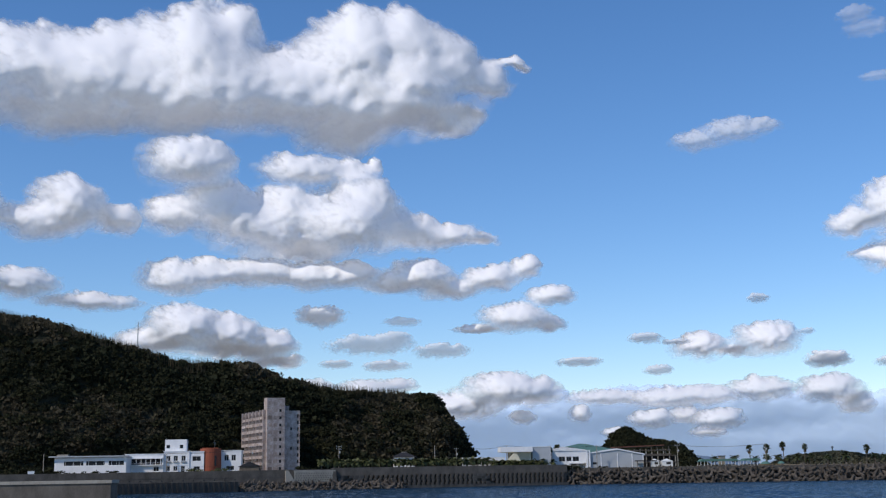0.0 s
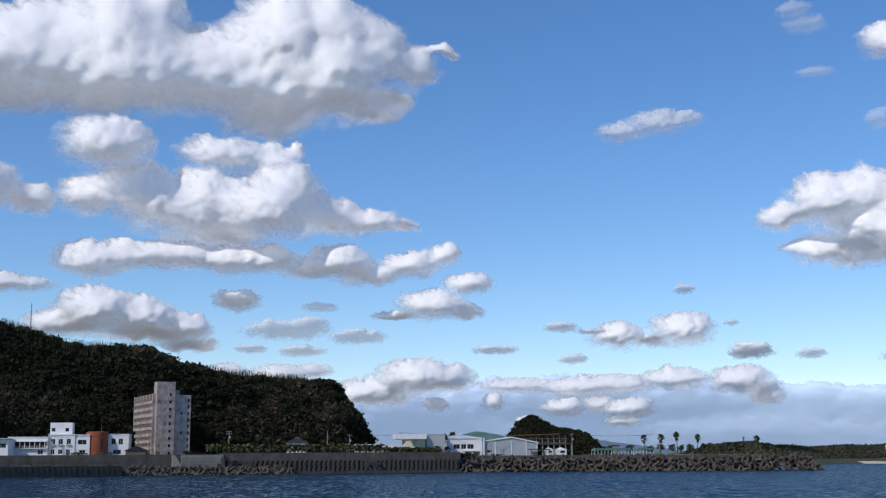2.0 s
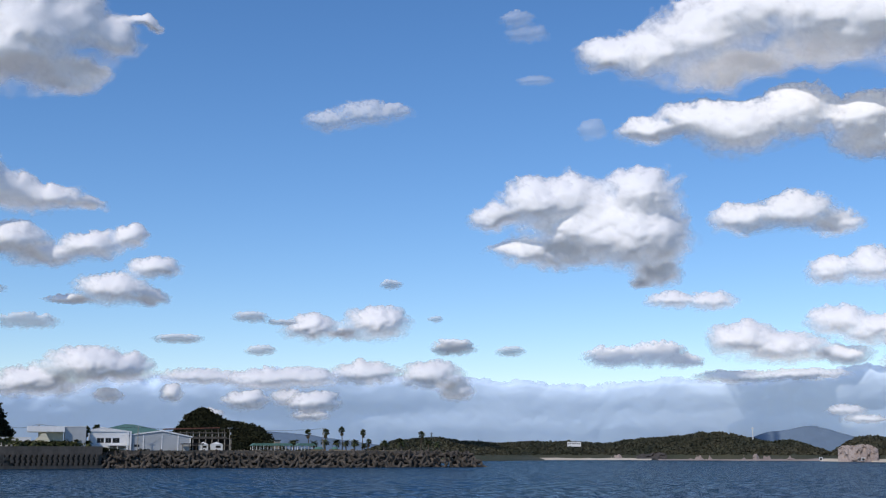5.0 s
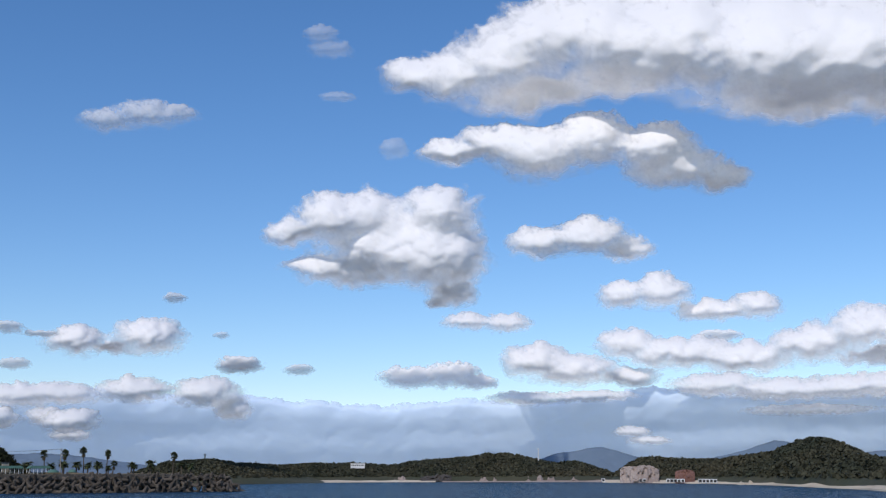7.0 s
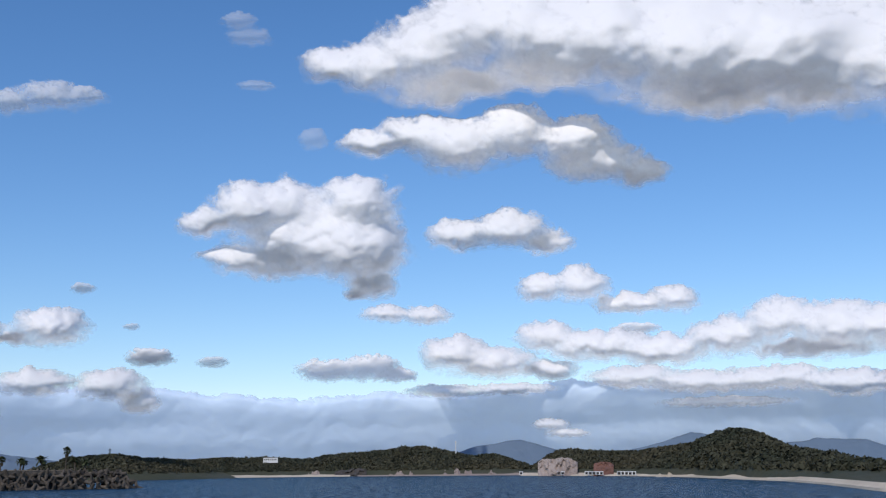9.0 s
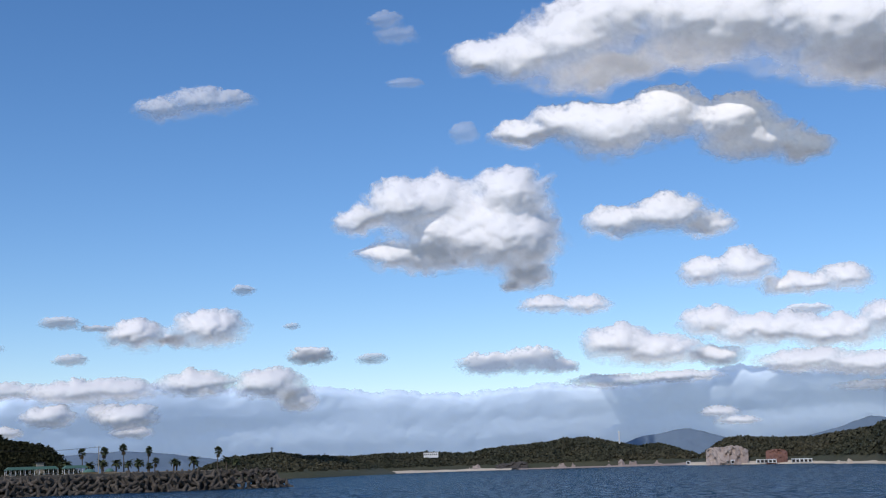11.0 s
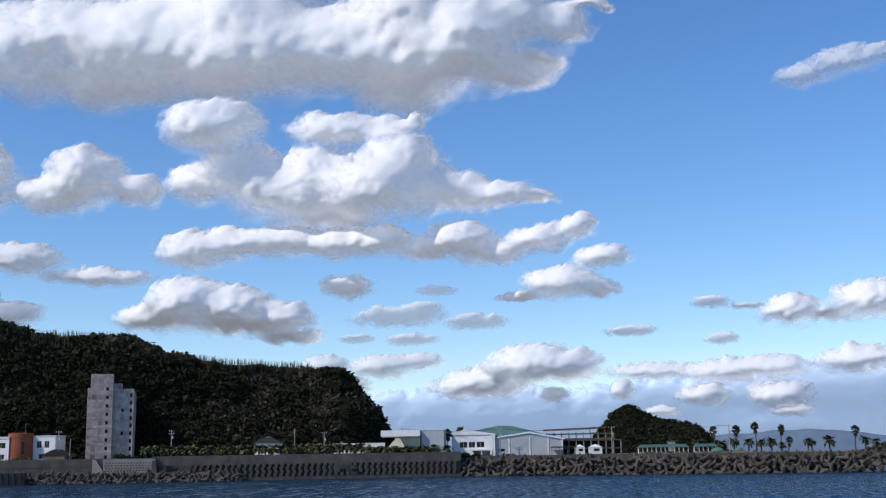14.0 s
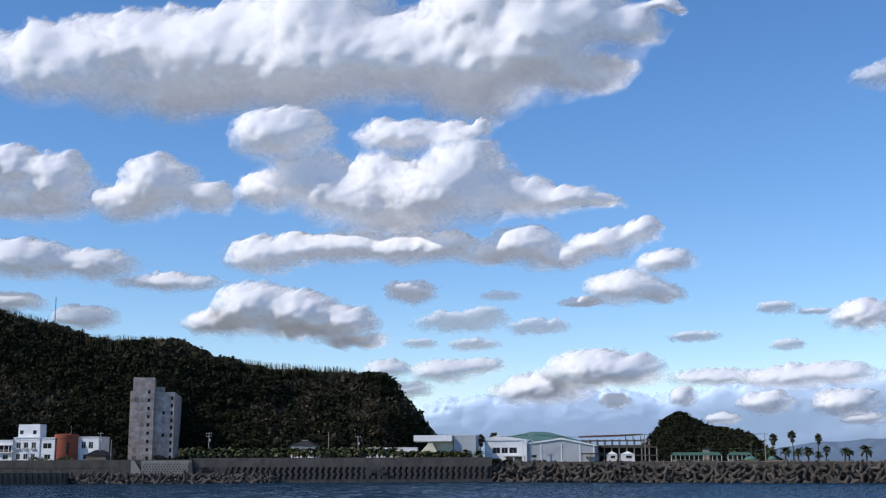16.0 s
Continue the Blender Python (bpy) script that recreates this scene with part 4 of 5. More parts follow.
# derelict tower block
TOWER = pose(-99.4, 574.6, GT - 0.3, 0, 0, 20)
tower = thing("apartment_tower", TOWER, "derelict stained concrete tower block with broken windows", "tower block")
FL, NF = 3.4, 9
holes = [(1.0 + b * 7.1, 6.6 + b * 7.1, 1.0 + k * FL, 3.6 + k * FL) for b in range(6) for k in range(NF)]
side = part("side_wall", pierced(44, 31.7, 0.9, holes), STAINED, tower)
side.matrix_basis = pose(0, 44, 0, 0, 0, -90)
for b in range(7):
    fin = part("fin", boxes((0.0, 0.7, -1.3, 0, 0, 32.6)), STAINED, tower)
    fin.matrix_basis = pose(0, 43.6 - b * 7.1 + (0.6 if b == 6 else 0), 0, 0, 0, -90)
for k in range(NF):
    rail = part("balcony_front", boxes((0.5, 43.5, -1.1, -0.95, 0.4 + k * FL, 1.9 + k * FL)), STAINED, tower)
    rail.matrix_basis = pose(0, 44, 0, 0, 0, -90)
# Added dark filler; shade behind balconies and windows is its colour.
part("core", boxes((1.6, 18.2, 1.6, 43.4, 0, 31.2)), DARK, tower)
small = [(13.5, 14.6, 1.4 + k * FL, 2.9 + k * FL) for k in (3, 6)] + [(17.2, 18.2, 1.2 + k * FL, 3.0 + k * FL) for k in range(NF)]
part("front_wall", pierced(18.8, 31.7, 0.7, small), STAINED, tower)
part("right_wall", boxes((18.2, 18.8, 0.7, 44, 0, 31.7)), STAINED, tower)
part("back_wall", boxes((0.9, 18.2, 43.4, 44, 0, 31.7)), STAINED, tower)
part("roof", boxes((-0.2, 18.9, -0.1, 44.1, 31.7, 32.1)), STAINED, tower)
part("roof_house", boxes((8.0, 13.5, 2.5, 9, 32.1, 34.6)), STAINED, tower)
col = [(6.6, 7.9, 1.2 + k * 3.75, 2.7 + k * 3.75) for k in range(9)]
brk = [(0.6 + 2.9 * j, 2.7 + 2.9 * j, 1.0 + k * 3.75, 2.9 + k * 3.75) for j in (0, 1) for k in range(10)]
shaft = part("stair_shaft", pierced(9.6, 38.3, 0.5, col), STAINED, tower)
shaft.matrix_basis = pose(0.2, -2.2, 0)
part("shaft_side", boxes((0.2, 0.7, -1.7, 4, 0.01, 38.3), (9.3, 9.8, -1.7, 4, 0.01, 38.3), (0.7, 9.3, 3.5, 4, 31.8, 38.3), (0.2, 9.8, -2.2, 4, 38.3, 38.6)), STAINED, tower)
for x0, x1, z0, z1 in col:
    part("broken_window", boxes((x0 + 0.25, x1 + 0.15, -1.95, -1.9, z0, z1)), GLASS, tower)
for x0, x1, z0, z1 in brk:
    part("window_panel", boxes((x0 + 0.2, x1 + 0.2, -2.26, -2.2, z0, z1)), BOARD, tower)
for k in range(10):
    part("string_course", boxes((0.15, 9.85, -2.3, -2.2, 3.45 + k * 3.75, 3.6 + k * 3.75)), STAINED, tower)

# hip-roofed house behind the hedge
hip = thing("bungalow", pose(-32.5, 600, G), "white bungalow with a grey hipped roof", "house")
part("wall", boxes((1.0, 12.4, 1, 9, 0, 8.4)), WHITE, hip)
bm = bmesh.new()
vs = [bm.verts.new(p) for p in ((0, 0, 8.3), (13.4, 0, 8.3), (13.4, 10, 8.3), (0, 10, 8.3), (5.4, 5, 11.0), (8.0, 5, 11.0))]
for f in ((3, 2, 1, 0), (0, 1, 5, 4), (1, 2, 5), (2, 3, 4, 5), (3, 0, 4)):
    bm.faces.new([vs[i] for i in f])
part("roof", bm, ROOF_GREY, hip)
part("ridge_cap", boxes((5.3, 8.1, 4.8, 5.2, 10.95, 11.2)), CONCRETE_PALE, hip)

# cream flat-roofed building with a deep canopy
cream = thing("pavilion", pose(27.5, 603, G - 0.1) @ Matrix.Diagonal((0.94, 1, 1, 1)), "cream flat-roofed building with a deep shaded canopy", "building")
part("wall", boxes((6.0, 18.6, 2.0, 12, 0, 12.2)), CREAM, cream)
part("canopy", boxes((0, 19.0, -2.0, 12, 10.3, 13.0)), WHITE, cream, "thick white roof slab")
part("soffit", boxes((0.6, 18.4, -1.4, 2.0, 9.9, 10.3)), CREAM, cream)
part("ramp_wall", prism([(3.0, 5.0), (12, 5.0), (9.5, 9.4), (7.5, 9.4)], -2.4, 0), CREAM, cream, "sloping yellowish wall")
part("low_wall", boxes((-6, 1.0, -1, 3, 0, 7.6)), WHITE, cream)
grey = thing("store_building", pose(45.7, 604, G - 0.1), "plain grey-white flat-roofed store building", "building")
part("wall", boxes((0, 10.2, 0, 10, 0, 12.8)), GREY_PAINT, grey)
part("roof", boxes((-0.2, 10.4, -0.2, 10.2, 12.8, 13.1)), WHITE, grey)
gw = thing("garden_wall", pose(5.5, 600, G), "low white garden wall", "wall")
part("wall", boxes((0, 24, 0, 0.4, 0, 7.2)), WHITE, gw)
part("coping", boxes((-0.1, 24.1, -0.1, 0.5, 7.2, 7.45)), WHITE, gw)

# sports hall with green roofs
hall = thing("sports_hall", pose(57.3, 609, G + 0.1) @ Matrix.Diagonal((1.12, 1.12, 1, 1)), "large white and grey hall with green metal roofs", "hall")
part("main_wall", prism([(3.0, 0), (46, 0), (46, 7.9), (3.0, 9.8)], 11, 44), GREY_PAINT, hall)
bm = bmesh.new()
vs = [bm.verts.new(p) for p in ((2.0, 7.5, 10.6), (47.4, 7.0, 7.9), (47.4, 46, 7.9), (2.0, 46, 10.6), (18.5, 24, 14.9), (24.0, 34, 14.9))]
for f in ((0, 1, 4), (1, 2, 5, 4), (2, 3, 5), (3, 0, 4, 5), (3, 2, 1, 0)):
    bm.faces.new([vs[i] for i in f])
part("main_roof", bm, ROOF_GREEN, hall, "broad green metal hip roof")
part("entrance_block", pierced(17.6, 10.4, 0.4, [(3.2, 6.4, 4.6, 7.2), (7.0, 9.6, 4.6, 7.2), (10.2, 13.4, 4.6, 7.2), (9.0, 15.6, 0.0, 3.2)]), WHITE, hall, "white entrance front").matrix_basis = pose(1.0, 4, 0)
for x, w in ((4.2, 3.2), (8.0, 2.6), (11.2, 3.2)):
    window(hall, x, 4.6, w, 2.6, y=4, frame_mat=GREY_PAINT)
part("entrance_gable", prism([(0.6, 10.4), (19.0, 10.4), (19.0, 10.7), (6.5, 12.8), (0.6, 11.2)], 3.6, 12), WHITE, hall)
part("entrance_sides", boxes((1.0, 1.4, 4.4, 12, 0, 10.4), (18.2, 18.6, 4.4, 12, 0, 10.4), (1.4, 18.2, 8, 8.1, 0, 10.4)), WHITE, hall)
part("canopy", boxes((9.0, 18.2, 1.8, 4, 3.2, 3.7)), WHITE, hall)
for x in (9.4, 13.2, 17.4):
    part("canopy_post", boxes((x, x + 0.35, 2.0, 2.35, 0, 3.2)), WHITE, hall)
part("gable_wall", prism([(18.6, 0), (46.4, 0), (46.4, 7.6), (33.2, 10.6), (18.6, 8.4)], 0, 12), GREY_PAINT, hall)
part("gable_trim", prism([(18.2, 8.4), (33.2, 10.6), (47.2, 7.5), (47.2, 8.1), (33.2, 11.3), (18.2, 9.0)], -0.5, 12), WHITE, hall, "white eaves band")
for x in (18.3, 24.6, 33.0, 40.4, 46.0):
    part("pilaster", boxes((x, x + 0.45, -0.25, 0, 0, 8.0 if x < 20 or x > 45 else 8.6)), WHITE, hall)
part("gable_window", boxes((20.6, 23.0, -0.06, 0, 2.6, 3.8)), GLASS, hall)
for x in (25.4, 29.2, 34.0, 37.6):
    part("roller_door", boxes((x, x + 3.2, -0.08, 0, 0.05, 4.4)), GREY_PAINT, hall)
for x in (17.2, 18.5):
    part("mast", boxes((x, x + 0.7, -1.2, -0.5, 0, 10.6)), WHITE, hall)
carport = thing("shelter", pose(104, 603, G + 1), "dark open shelter beside the hall", "shelter")
part("roof", boxes((0, 11.5, 0, 5, 3.0, 3.5)), ROOF_GREY, carport)
for x in (0.4, 3.9, 7.4, 10.8):
    part("post", boxes((x, x + 0.25, 0.4, 0.65, -1, 3.0)), WOOD, carport)

# concrete skeleton of an unfinished building
ruin = thing("concrete_skeleton", pose(100.5, 639, G), "unfinished concrete skeleton with a rusty roof", "building")
for z in (3.4, 7.2, 10.3):
    part("floor_slab", boxes((0, 36 if z < 10 else 33, 0, 9, z, z + 0.5)), CONCRETE, ruin)
for i in range(11):
    for y in (0.3, 8.2):
        part("column", boxes((0.3 + i * 3.5, 0.8 + i * 3.5, y, y + 0.5, 0, 11.2 if i < 10 else 7.2)), CONCRETE_PALE, ruin)
part("parapet", boxes((0, 33, -0.1, 0.05, 7.7, 8.5)), CONCRETE, ruin)
part("roof", prism([(-1, 12.2), (29, 13.2), (29, 13.7), (-1, 12.8)], -0.5, 9.5), ROOF_RED, ruin, "rusty red roof sheet")
# Added dark sheet that paints shade into the open lower floors.
part("lower_shade_sheet", boxes((0, 36, 4, 4.2, 0, 7.2)), DARK, ruin)
for x in (21, 24.5, 28, 31.5):
    part("upright", boxes((x, x + 0.4, 0, 0.4, 10.8, 12.6)), CONCRETE, ruin)

for x, w in ((114.4, 4.8), (120.6, 6.4)):
    tent = thing("tent", pose(x, 612, G + 2), "small white canvas tent with a peaked top", "tent", "white tents")
    part("canvas_wall", boxes((0.1, w - 0.1, 0.1, 4, -2, 2.0)), CANVAS, tent)
    bm = bmesh.new()
    vs = [bm.verts.new(p) for p in ((-0.1, -0.1, 2), (w + 0.1, -0.1, 2), (w + 0.1, 4.2, 2), (-0.1, 4.2, 2), (w / 2, 2, 3.4))]
    for f in ((3, 2, 1, 0), (0, 1, 4), (1, 2, 4), (2, 3, 4), (3, 0, 4)):
        bm.faces.new([vs[i] for i in f])
    part("peak", bm, CANVAS, tent)
    # Dark sheet on the canvas, its colour standing for shade inside.
    part("opening", boxes((w * 0.4, w * 0.8, 0.05, 0.1, 0.2, 1.4)), DARK, tent)
for x, w, n in ((142.6, 23, 12), (167.4, 11, 6)):
    shed = thing("picnic_shelter", pose(x, 612, G + 0.4), "open shelter with a green roof on white posts", "shelter", "green shelters")
    part("roof", prism([(0, 3.0), (w, 3.0), (w - 1.6, 4.3), (1.6, 4.3)], 0, 7), ROOF_GREEN, shed)
    for i in range(n):
        for y in (0.4, 6.4):
            part("post", boxes((0.4 + i * (w - 1) / (n - 1), 0.62 + i * (w - 1) / (n - 1), y, y + 0.22, -1.6, 3.0)), WHITE, shed)
    part("back_panel", boxes((1, w - 1, 5.5, 5.6, -1.6, 1.2)), CONCRETE_PALE, shed)
kiosk = thing("kiosk", pose(157, 621, G + 0.6), "small rooftop kiosk behind the shelter", "kiosk")
part("wall", boxes((0, 3.0, 0, 3, -1.5, 5.6)), CONCRETE_PALE, kiosk)
part("roof", boxes((-0.4, 3.4, -0.4, 3.4, 5.6, 6.0)), ROOF_GREY, kiosk)
for x, w in ((177.0, 7), (186, 5)):
    tent = thing("tent", pose(x, 602, G + 1.4), "pale green dome tent", "tent", "green tents")
    bm = bmesh.new()
    bmesh.ops.create_uvsphere(bm, u_segments=14, v_segments=8, radius=1)
    bmesh.ops.delete(bm, geom=[v for v in bm.verts if v.co.z < -0.05], context="VERTS")
    bmesh.ops.scale(bm, vec=(w / 2.6, 1.8, 1.5), verts=bm.verts)
    part("shell", bm, ROOF_GREEN, tent)
    part("groundsheet", boxes((-w / 2, w / 2, -2.2, 2.2, -1.4, 0.0)), EARTH, tent)

# ---- poles and wires ----
pole_tops = []


def utility_pole(x, y, top, arms=2, mat=CONCRETE_PALE):
    ob = thing("utility_pole", pose(x, y, G), "concrete utility pole with cross-arms and insulators", "pole", "utility poles")
    bm = bmesh.new()
    bmesh.ops.create_cone(bm, cap_ends=True, segments=10, radius1=0.26, radius2=0.16, depth=top - G, matrix=Matrix.Translation((0, 0, (top - G) / 2)))
    part("shaft", bm, mat, ob)
    for k in range(arms):
        part("cross_arm", boxes((-1.3, 1.3, -0.22, -0.1, top - G - 0.7 - k * 1.2, top - G - 0.55 - k * 1.2)), METAL, ob)
        for xx in (-1.15, 0.0, 1.15):
            part("insulator", boxes((xx - 0.08, xx + 0.08, -0.24, -0.08, top - G - 0.55 - k * 1.2, top - G - 0.2 - k * 1.2)), WHITE, ob)
    if arms:
        part("transformer", boxes((0.2, 0.75, -0.3, 0.3, top - G - 4.0, top - G - 2.9)), GREY_PAINT, ob)
    return Vector((x, y, top - 0.4))


def wire(a, b, sag=0.9, r=0.05):
    cu = bpy.data.curves.new("power_cable", "CURVE")
    cu.dimensions, cu.bevel_depth, cu.bevel_resolution = "3D", r, 1
    sp = cu.splines.new("POLY")
    sp.points.add(14)
    for i in range(15):
        f = i / 14
        p = a.lerp(b, f)
        sp.points[i].co = (p.x, p.y, p.z - sag * 4 * f * (1 - f), 1)
    cu.materials.append(CABLE)
    return tagged(new("power_cable", cu), "thin black power cable slung between poles", "cable", "power cables")


tops = {}
for k, x, y, z, arms in (("a", 131.5, 618, 21.3, 1), ("b", 184.5, 622, 21.4, 1), ("c", -147, 555, 19.8, 2), ("d", -104.8, 556, 22.4, 1), ("e", -61.1, 574, 22.4, 2), ("f", -9.7, 590, 22.2, 0), ("g", 2.5, 596, 20.8, 1), ("h", 33.8, 624, 22.6, 2),
                        ("i", -99.5, 556, 19.0, 0), ("j", 81.5, 603, 21.3, 1), ("k", -232, 552, 23.0, 1), ("l", -206, 550, 20.0, 0), ("m", 18, 690, 23.0, 2)):
    tops[k] = utility_pole(x, y, z, arms)
for p, q in (("a", "b"), ("h", "m"), ("j", "a"), ("h", "j"), ("c", "d")):
    for dx in (-1.1, 1.1):
        wire(tops[p] + Vector((dx, 0, 0)), tops[q] + Vector((dx, 0, 0)), 1.3)
mast = thing("hilltop_mast", pose(-178, 638, 82.5), "thin mast standing on the hill crest", "mast")
bm = bmesh.new()
bmesh.ops.create_cone(bm, cap_ends=True, segments=8, radius1=0.35, radius2=0.2, depth=14, matrix=Matrix.Translation((0, 0, 7)))
part("shaft", bm, METAL, mast)
part("aerial", boxes((-0.6, 0.6, -0.1, 0.1, 12.2, 12.4)), METAL, mast)


# ---- palms ----
def tube(bm, pts, radii, n=8):
    rings = []
    for p, r in zip(pts, radii):
        rings.append([bm.verts.new((p[0] + r * math.cos(2 * math.pi * k / n), p[1] + r * math.sin(2 * math.pi * k / n), p[2])) for k in range(n)])
    for a, b in zip(rings, rings[1:]):
        for k in range(n):
            bm.faces.new((a[k], a[(k + 1) % n], b[(k + 1) % n], b[k]))
    bm.faces.new(rings[-1])
    bm.faces.new(rings[0][::-1])


def fan_leaf(bm, rng, base, heading, up, size):
    """A stalk that ends in a fan of narrow blades."""
    d = Vector((math.cos(heading) * math.cos(up), math.sin(heading) * math.cos(up), math.sin(up)))
    s = Vector((-math.sin(heading), math.cos(heading), 0))
    w = d.cross(s)
    tip = base + d * size * 0.55
    for a, b in ((base - s * 0.04, base + s * 0.04),):
        bm.faces.new([bm.verts.new(q) for q in (a, b, tip + s * 0.04, tip - s * 0.04)])
    for k in range(9):
        a = radians(-80 + 20 * k)
        bd = d * math.cos(a) + s * math.sin(a)
        end = tip + bd * size * rng.uniform(0.5, 0.62) + Vector((0, 0, -0.16 * size))
        o = w.cross(bd) * 0.09 * size + w * rng.uniform(-0.05, 0.05) * size
        bm.faces.new([bm.verts.new(q) for q in (tip, tip + bd * size * 0.28 + o, end, tip + bd * size * 0.28 - o)])


def fan_palm(x, y, z, height, seed, crown=2.0):
    rng = random.Random(seed)
    ob = thing("fan_palm", pose(x, y, z), "tall slender fan palm with a round tuft of leaves", "palm tree", "fan palms")
    bm = bmesh.new()
    lean = (rng.uniform(-0.5, 0.5), rng.uniform(-0.5, 0.5))
    pts = [(lean[0] * f * f, lean[1] * f * f, height * f) for f in (0, 0.1, 0.3, 0.5, 0.7, 0.9, 1)]
    tube(bm, pts, (0.42, 0.32, 0.27, 0.24, 0.22, 0.22, 0.2))
    part("trunk", bm, TRUNK, ob)
    top = Vector(pts[-1])
    bm = bmesh.new()
    for k in range(44):
        fan_leaf(bm, rng, top + Vector((0, 0, rng.uniform(-0.5, 0.5))), rng.uniform(0, 6.28), radians(rng.uniform(-40, 85)), crown * rng.uniform(0.8, 1.1))
    part("crown", bm, PALM_LEAF, ob)
    bm = bmesh.new()
    for k in range(20):
        fan_leaf(bm, rng, top + Vector((0, 0, -0.5 - rng.uniform(0, 1.2))), rng.uniform(0, 6.28), radians(rng.uniform(-85, -50)), crown * 0.75)
    part("dead_leaves", bm, PALM_DRY, ob, "brown skirt of dead leaves")
    return ob


def frond(bm, rng, base, heading, up, length, droop):
    """An arching rib with two rows of leaflets."""
    h = Vector((math.cos(heading), math.sin(heading), 0))
    s = Vector((-math.sin(heading), math.cos(heading), 0))
    p, a = base.copy(), up
    n = 9
    for k in range(n):
        d = h * math.cos(a) + Vector((0, 0, math.sin(a)))
        q = p + d * length / n
        leaf = length * 0.24 * math.sin(math.pi * (k + 1.2) / (n + 2)) * rng.uniform(0.85, 1.15)
        for sg in (1, -1):
            t = (s * sg + d * 0.5 + Vector((0, 0, -0.35))).normalized() * leaf
            bm.faces.new([bm.verts.new(v) for v in (p, q, q + t * 0.9, p + t)])
        p, a = q, a - droop / n


def feather_palm(x, y, z, height, seed, length=2.6, count=46, mat=None, label="", group="", name="date_palm", cat="palm tree"):
    rng = random.Random(seed)
    ob = thing(name, pose(x, y, z), label, cat, group)
    bm = bmesh.new()
    tube(bm, [(0, 0, 0), (0.05, 0, height * 0.4), (0.1, 0.05, height)], (0.45, 0.36, 0.4))
    part("trunk", bm, TRUNK, ob)
    bm = bmesh.new()
    for k in range(count):
        frond(bm, rng, Vector((0.1, 0.05, height)), rng.uniform(0, 6.28), radians(rng.uniform(-15, 80)), length * rng.uniform(0.8, 1.1), radians(rng.uniform(60, 115)))
    part("crown", bm, mat or PALM_LEAF, ob)
    return ob


LAND = 7.0
for i, (x, y, top, r) in enumerate(((179.0, 633, 19.8, 2.05), (188.6, 632.5, 20.1, 2.27), (197.1, 627.0, 21.3, 2.16), (207.0, 620.6, 20.0, 1.94), (235.0, 600.3, 18.6, 2.05), (210.2, 620.4, 14.6, 1.84), (56.5, 613, 20.3, 2.2), (62.3, 618, 21.5, 2.2))):
    fan_palm(x, y, G, top - G - r * 0.55, 100 + i, r)
for i, (x, y, top, s) in enumerate(((193.4, 626.4, 14.6, 2.59), (198.9, 625.8, 14.2, 2.38), (202.8, 621.3, 14.4, 2.59), (217.4, 612.7, 14.0, 2.38), (225.4, 606.5, 14.6, 2.92), (187.1, 628, 14.8, 2.59), (238.4, 597.0, 14.1, 2.38), (241.8, 592.9, 13.4, 2.16), (219.4, 615.4, 13.6, 1.94), (182.4, 634, 14.2, 2.59), (206.6, 615.8, 12.6, 1.94), (171.9, 640, 14.8, 2.81), (160.5, 642, 14.4, 2.59))):
    feather_palm(x, y, G, top - G - s * 0.55, 200 + i, s * 1.25, label="short bushy date palm with arching fronds", group="date palms")
seed_palms = [feather_palm(-70 + 3.1 * i, 567 + 0.97 * i, GT, 4.3, 300 + i, 3.3, 56, HEDGE_LEAF, "low bushy cycad-like palm in a planted row", "row of low palms", "low_palm") for i in range(4)]
rng = random.Random(9)
for i in range(4, 42):
    k = seed_palms[i % 4]
    x = -70 + 3.1 * i
    copy_thing(k, pose(x + rng.uniform(-0.4, 0.4), 567 + 0.97 * i + rng.uniform(-1, 1), (GT if i < 30 else G) - 0.2 + rng.uniform(-0.2, 0.2), 0, 0, rng.uniform(0, 360)))
for args in (("shrubs", -210, -168, 541, GT, 81, "dark clipped shrubs in front of the long building", 60, 1.3, LEAF), ("shrubs", 60, 72, 604, G, 82, "dark shrubs beside the hall", 26, 1.6, LEAF),
             ("shrubs", 80, 88, 603, G, 83, "dark round shrub before the hall", 14, 1.2, LEAF), ("shrubs", -142, -114, 552, GT, 84, "grey-green garden shrubs by the villa", 18, 1.6, HEDGE_LEAF), ("shrubs", 108, 190, 600, G, 85, "low dark scrub on the breakwater land", 90, 0.8, LEAF),
             ("shrubs", -84, -72, 564, GT, 86, "dark shrubs at the foot of the tower", 14, 2.0, LEAF), ("shrubs", -270, -203, 556, GT, 87, "dark trees at the edge of the town", 90, 3.0, LEAF)):
    hedge_row(*args)

# tall grass along the crest
rg = np.random.default_rng(4)
gx = rg.uniform(-290, -20, 2600)
gy = crest_y(gx) + rg.uniform(-4, 4, 2600)
gz = crest_z(gx) + 3.6
wv = rg.uniform(0.12, 0.3, 2600)
gh = rg.uniform(1.2, 4.6, 2600)
lx = rg.uniform(-0.8, 1.2, 2600)
v = np.stack([np.stack([gx - wv, gy, gz - 5], -1), np.stack([gx + wv, gy, gz - 5], -1), np.stack([gx + lx + 0.05, gy, gz + gh], -1), np.stack([gx + lx - 0.05, gy, gz + gh], -1)], 1).reshape(-1, 3)
tagged(new("tall_grass", mesh_of("tall_grass", v, np.arange(len(v)).reshape(-1, 4), LEAF_DRY)), "tall dry grass along the hill crest", "grass", kind="stuff")


# ---- across the bay ----
def polar(az, r, z):
    az = bearing(az)
    r = float(reach(az, r))
    return (40 + r * math.sin(radians(az)), 20 + r * math.cos(radians(az)), z)


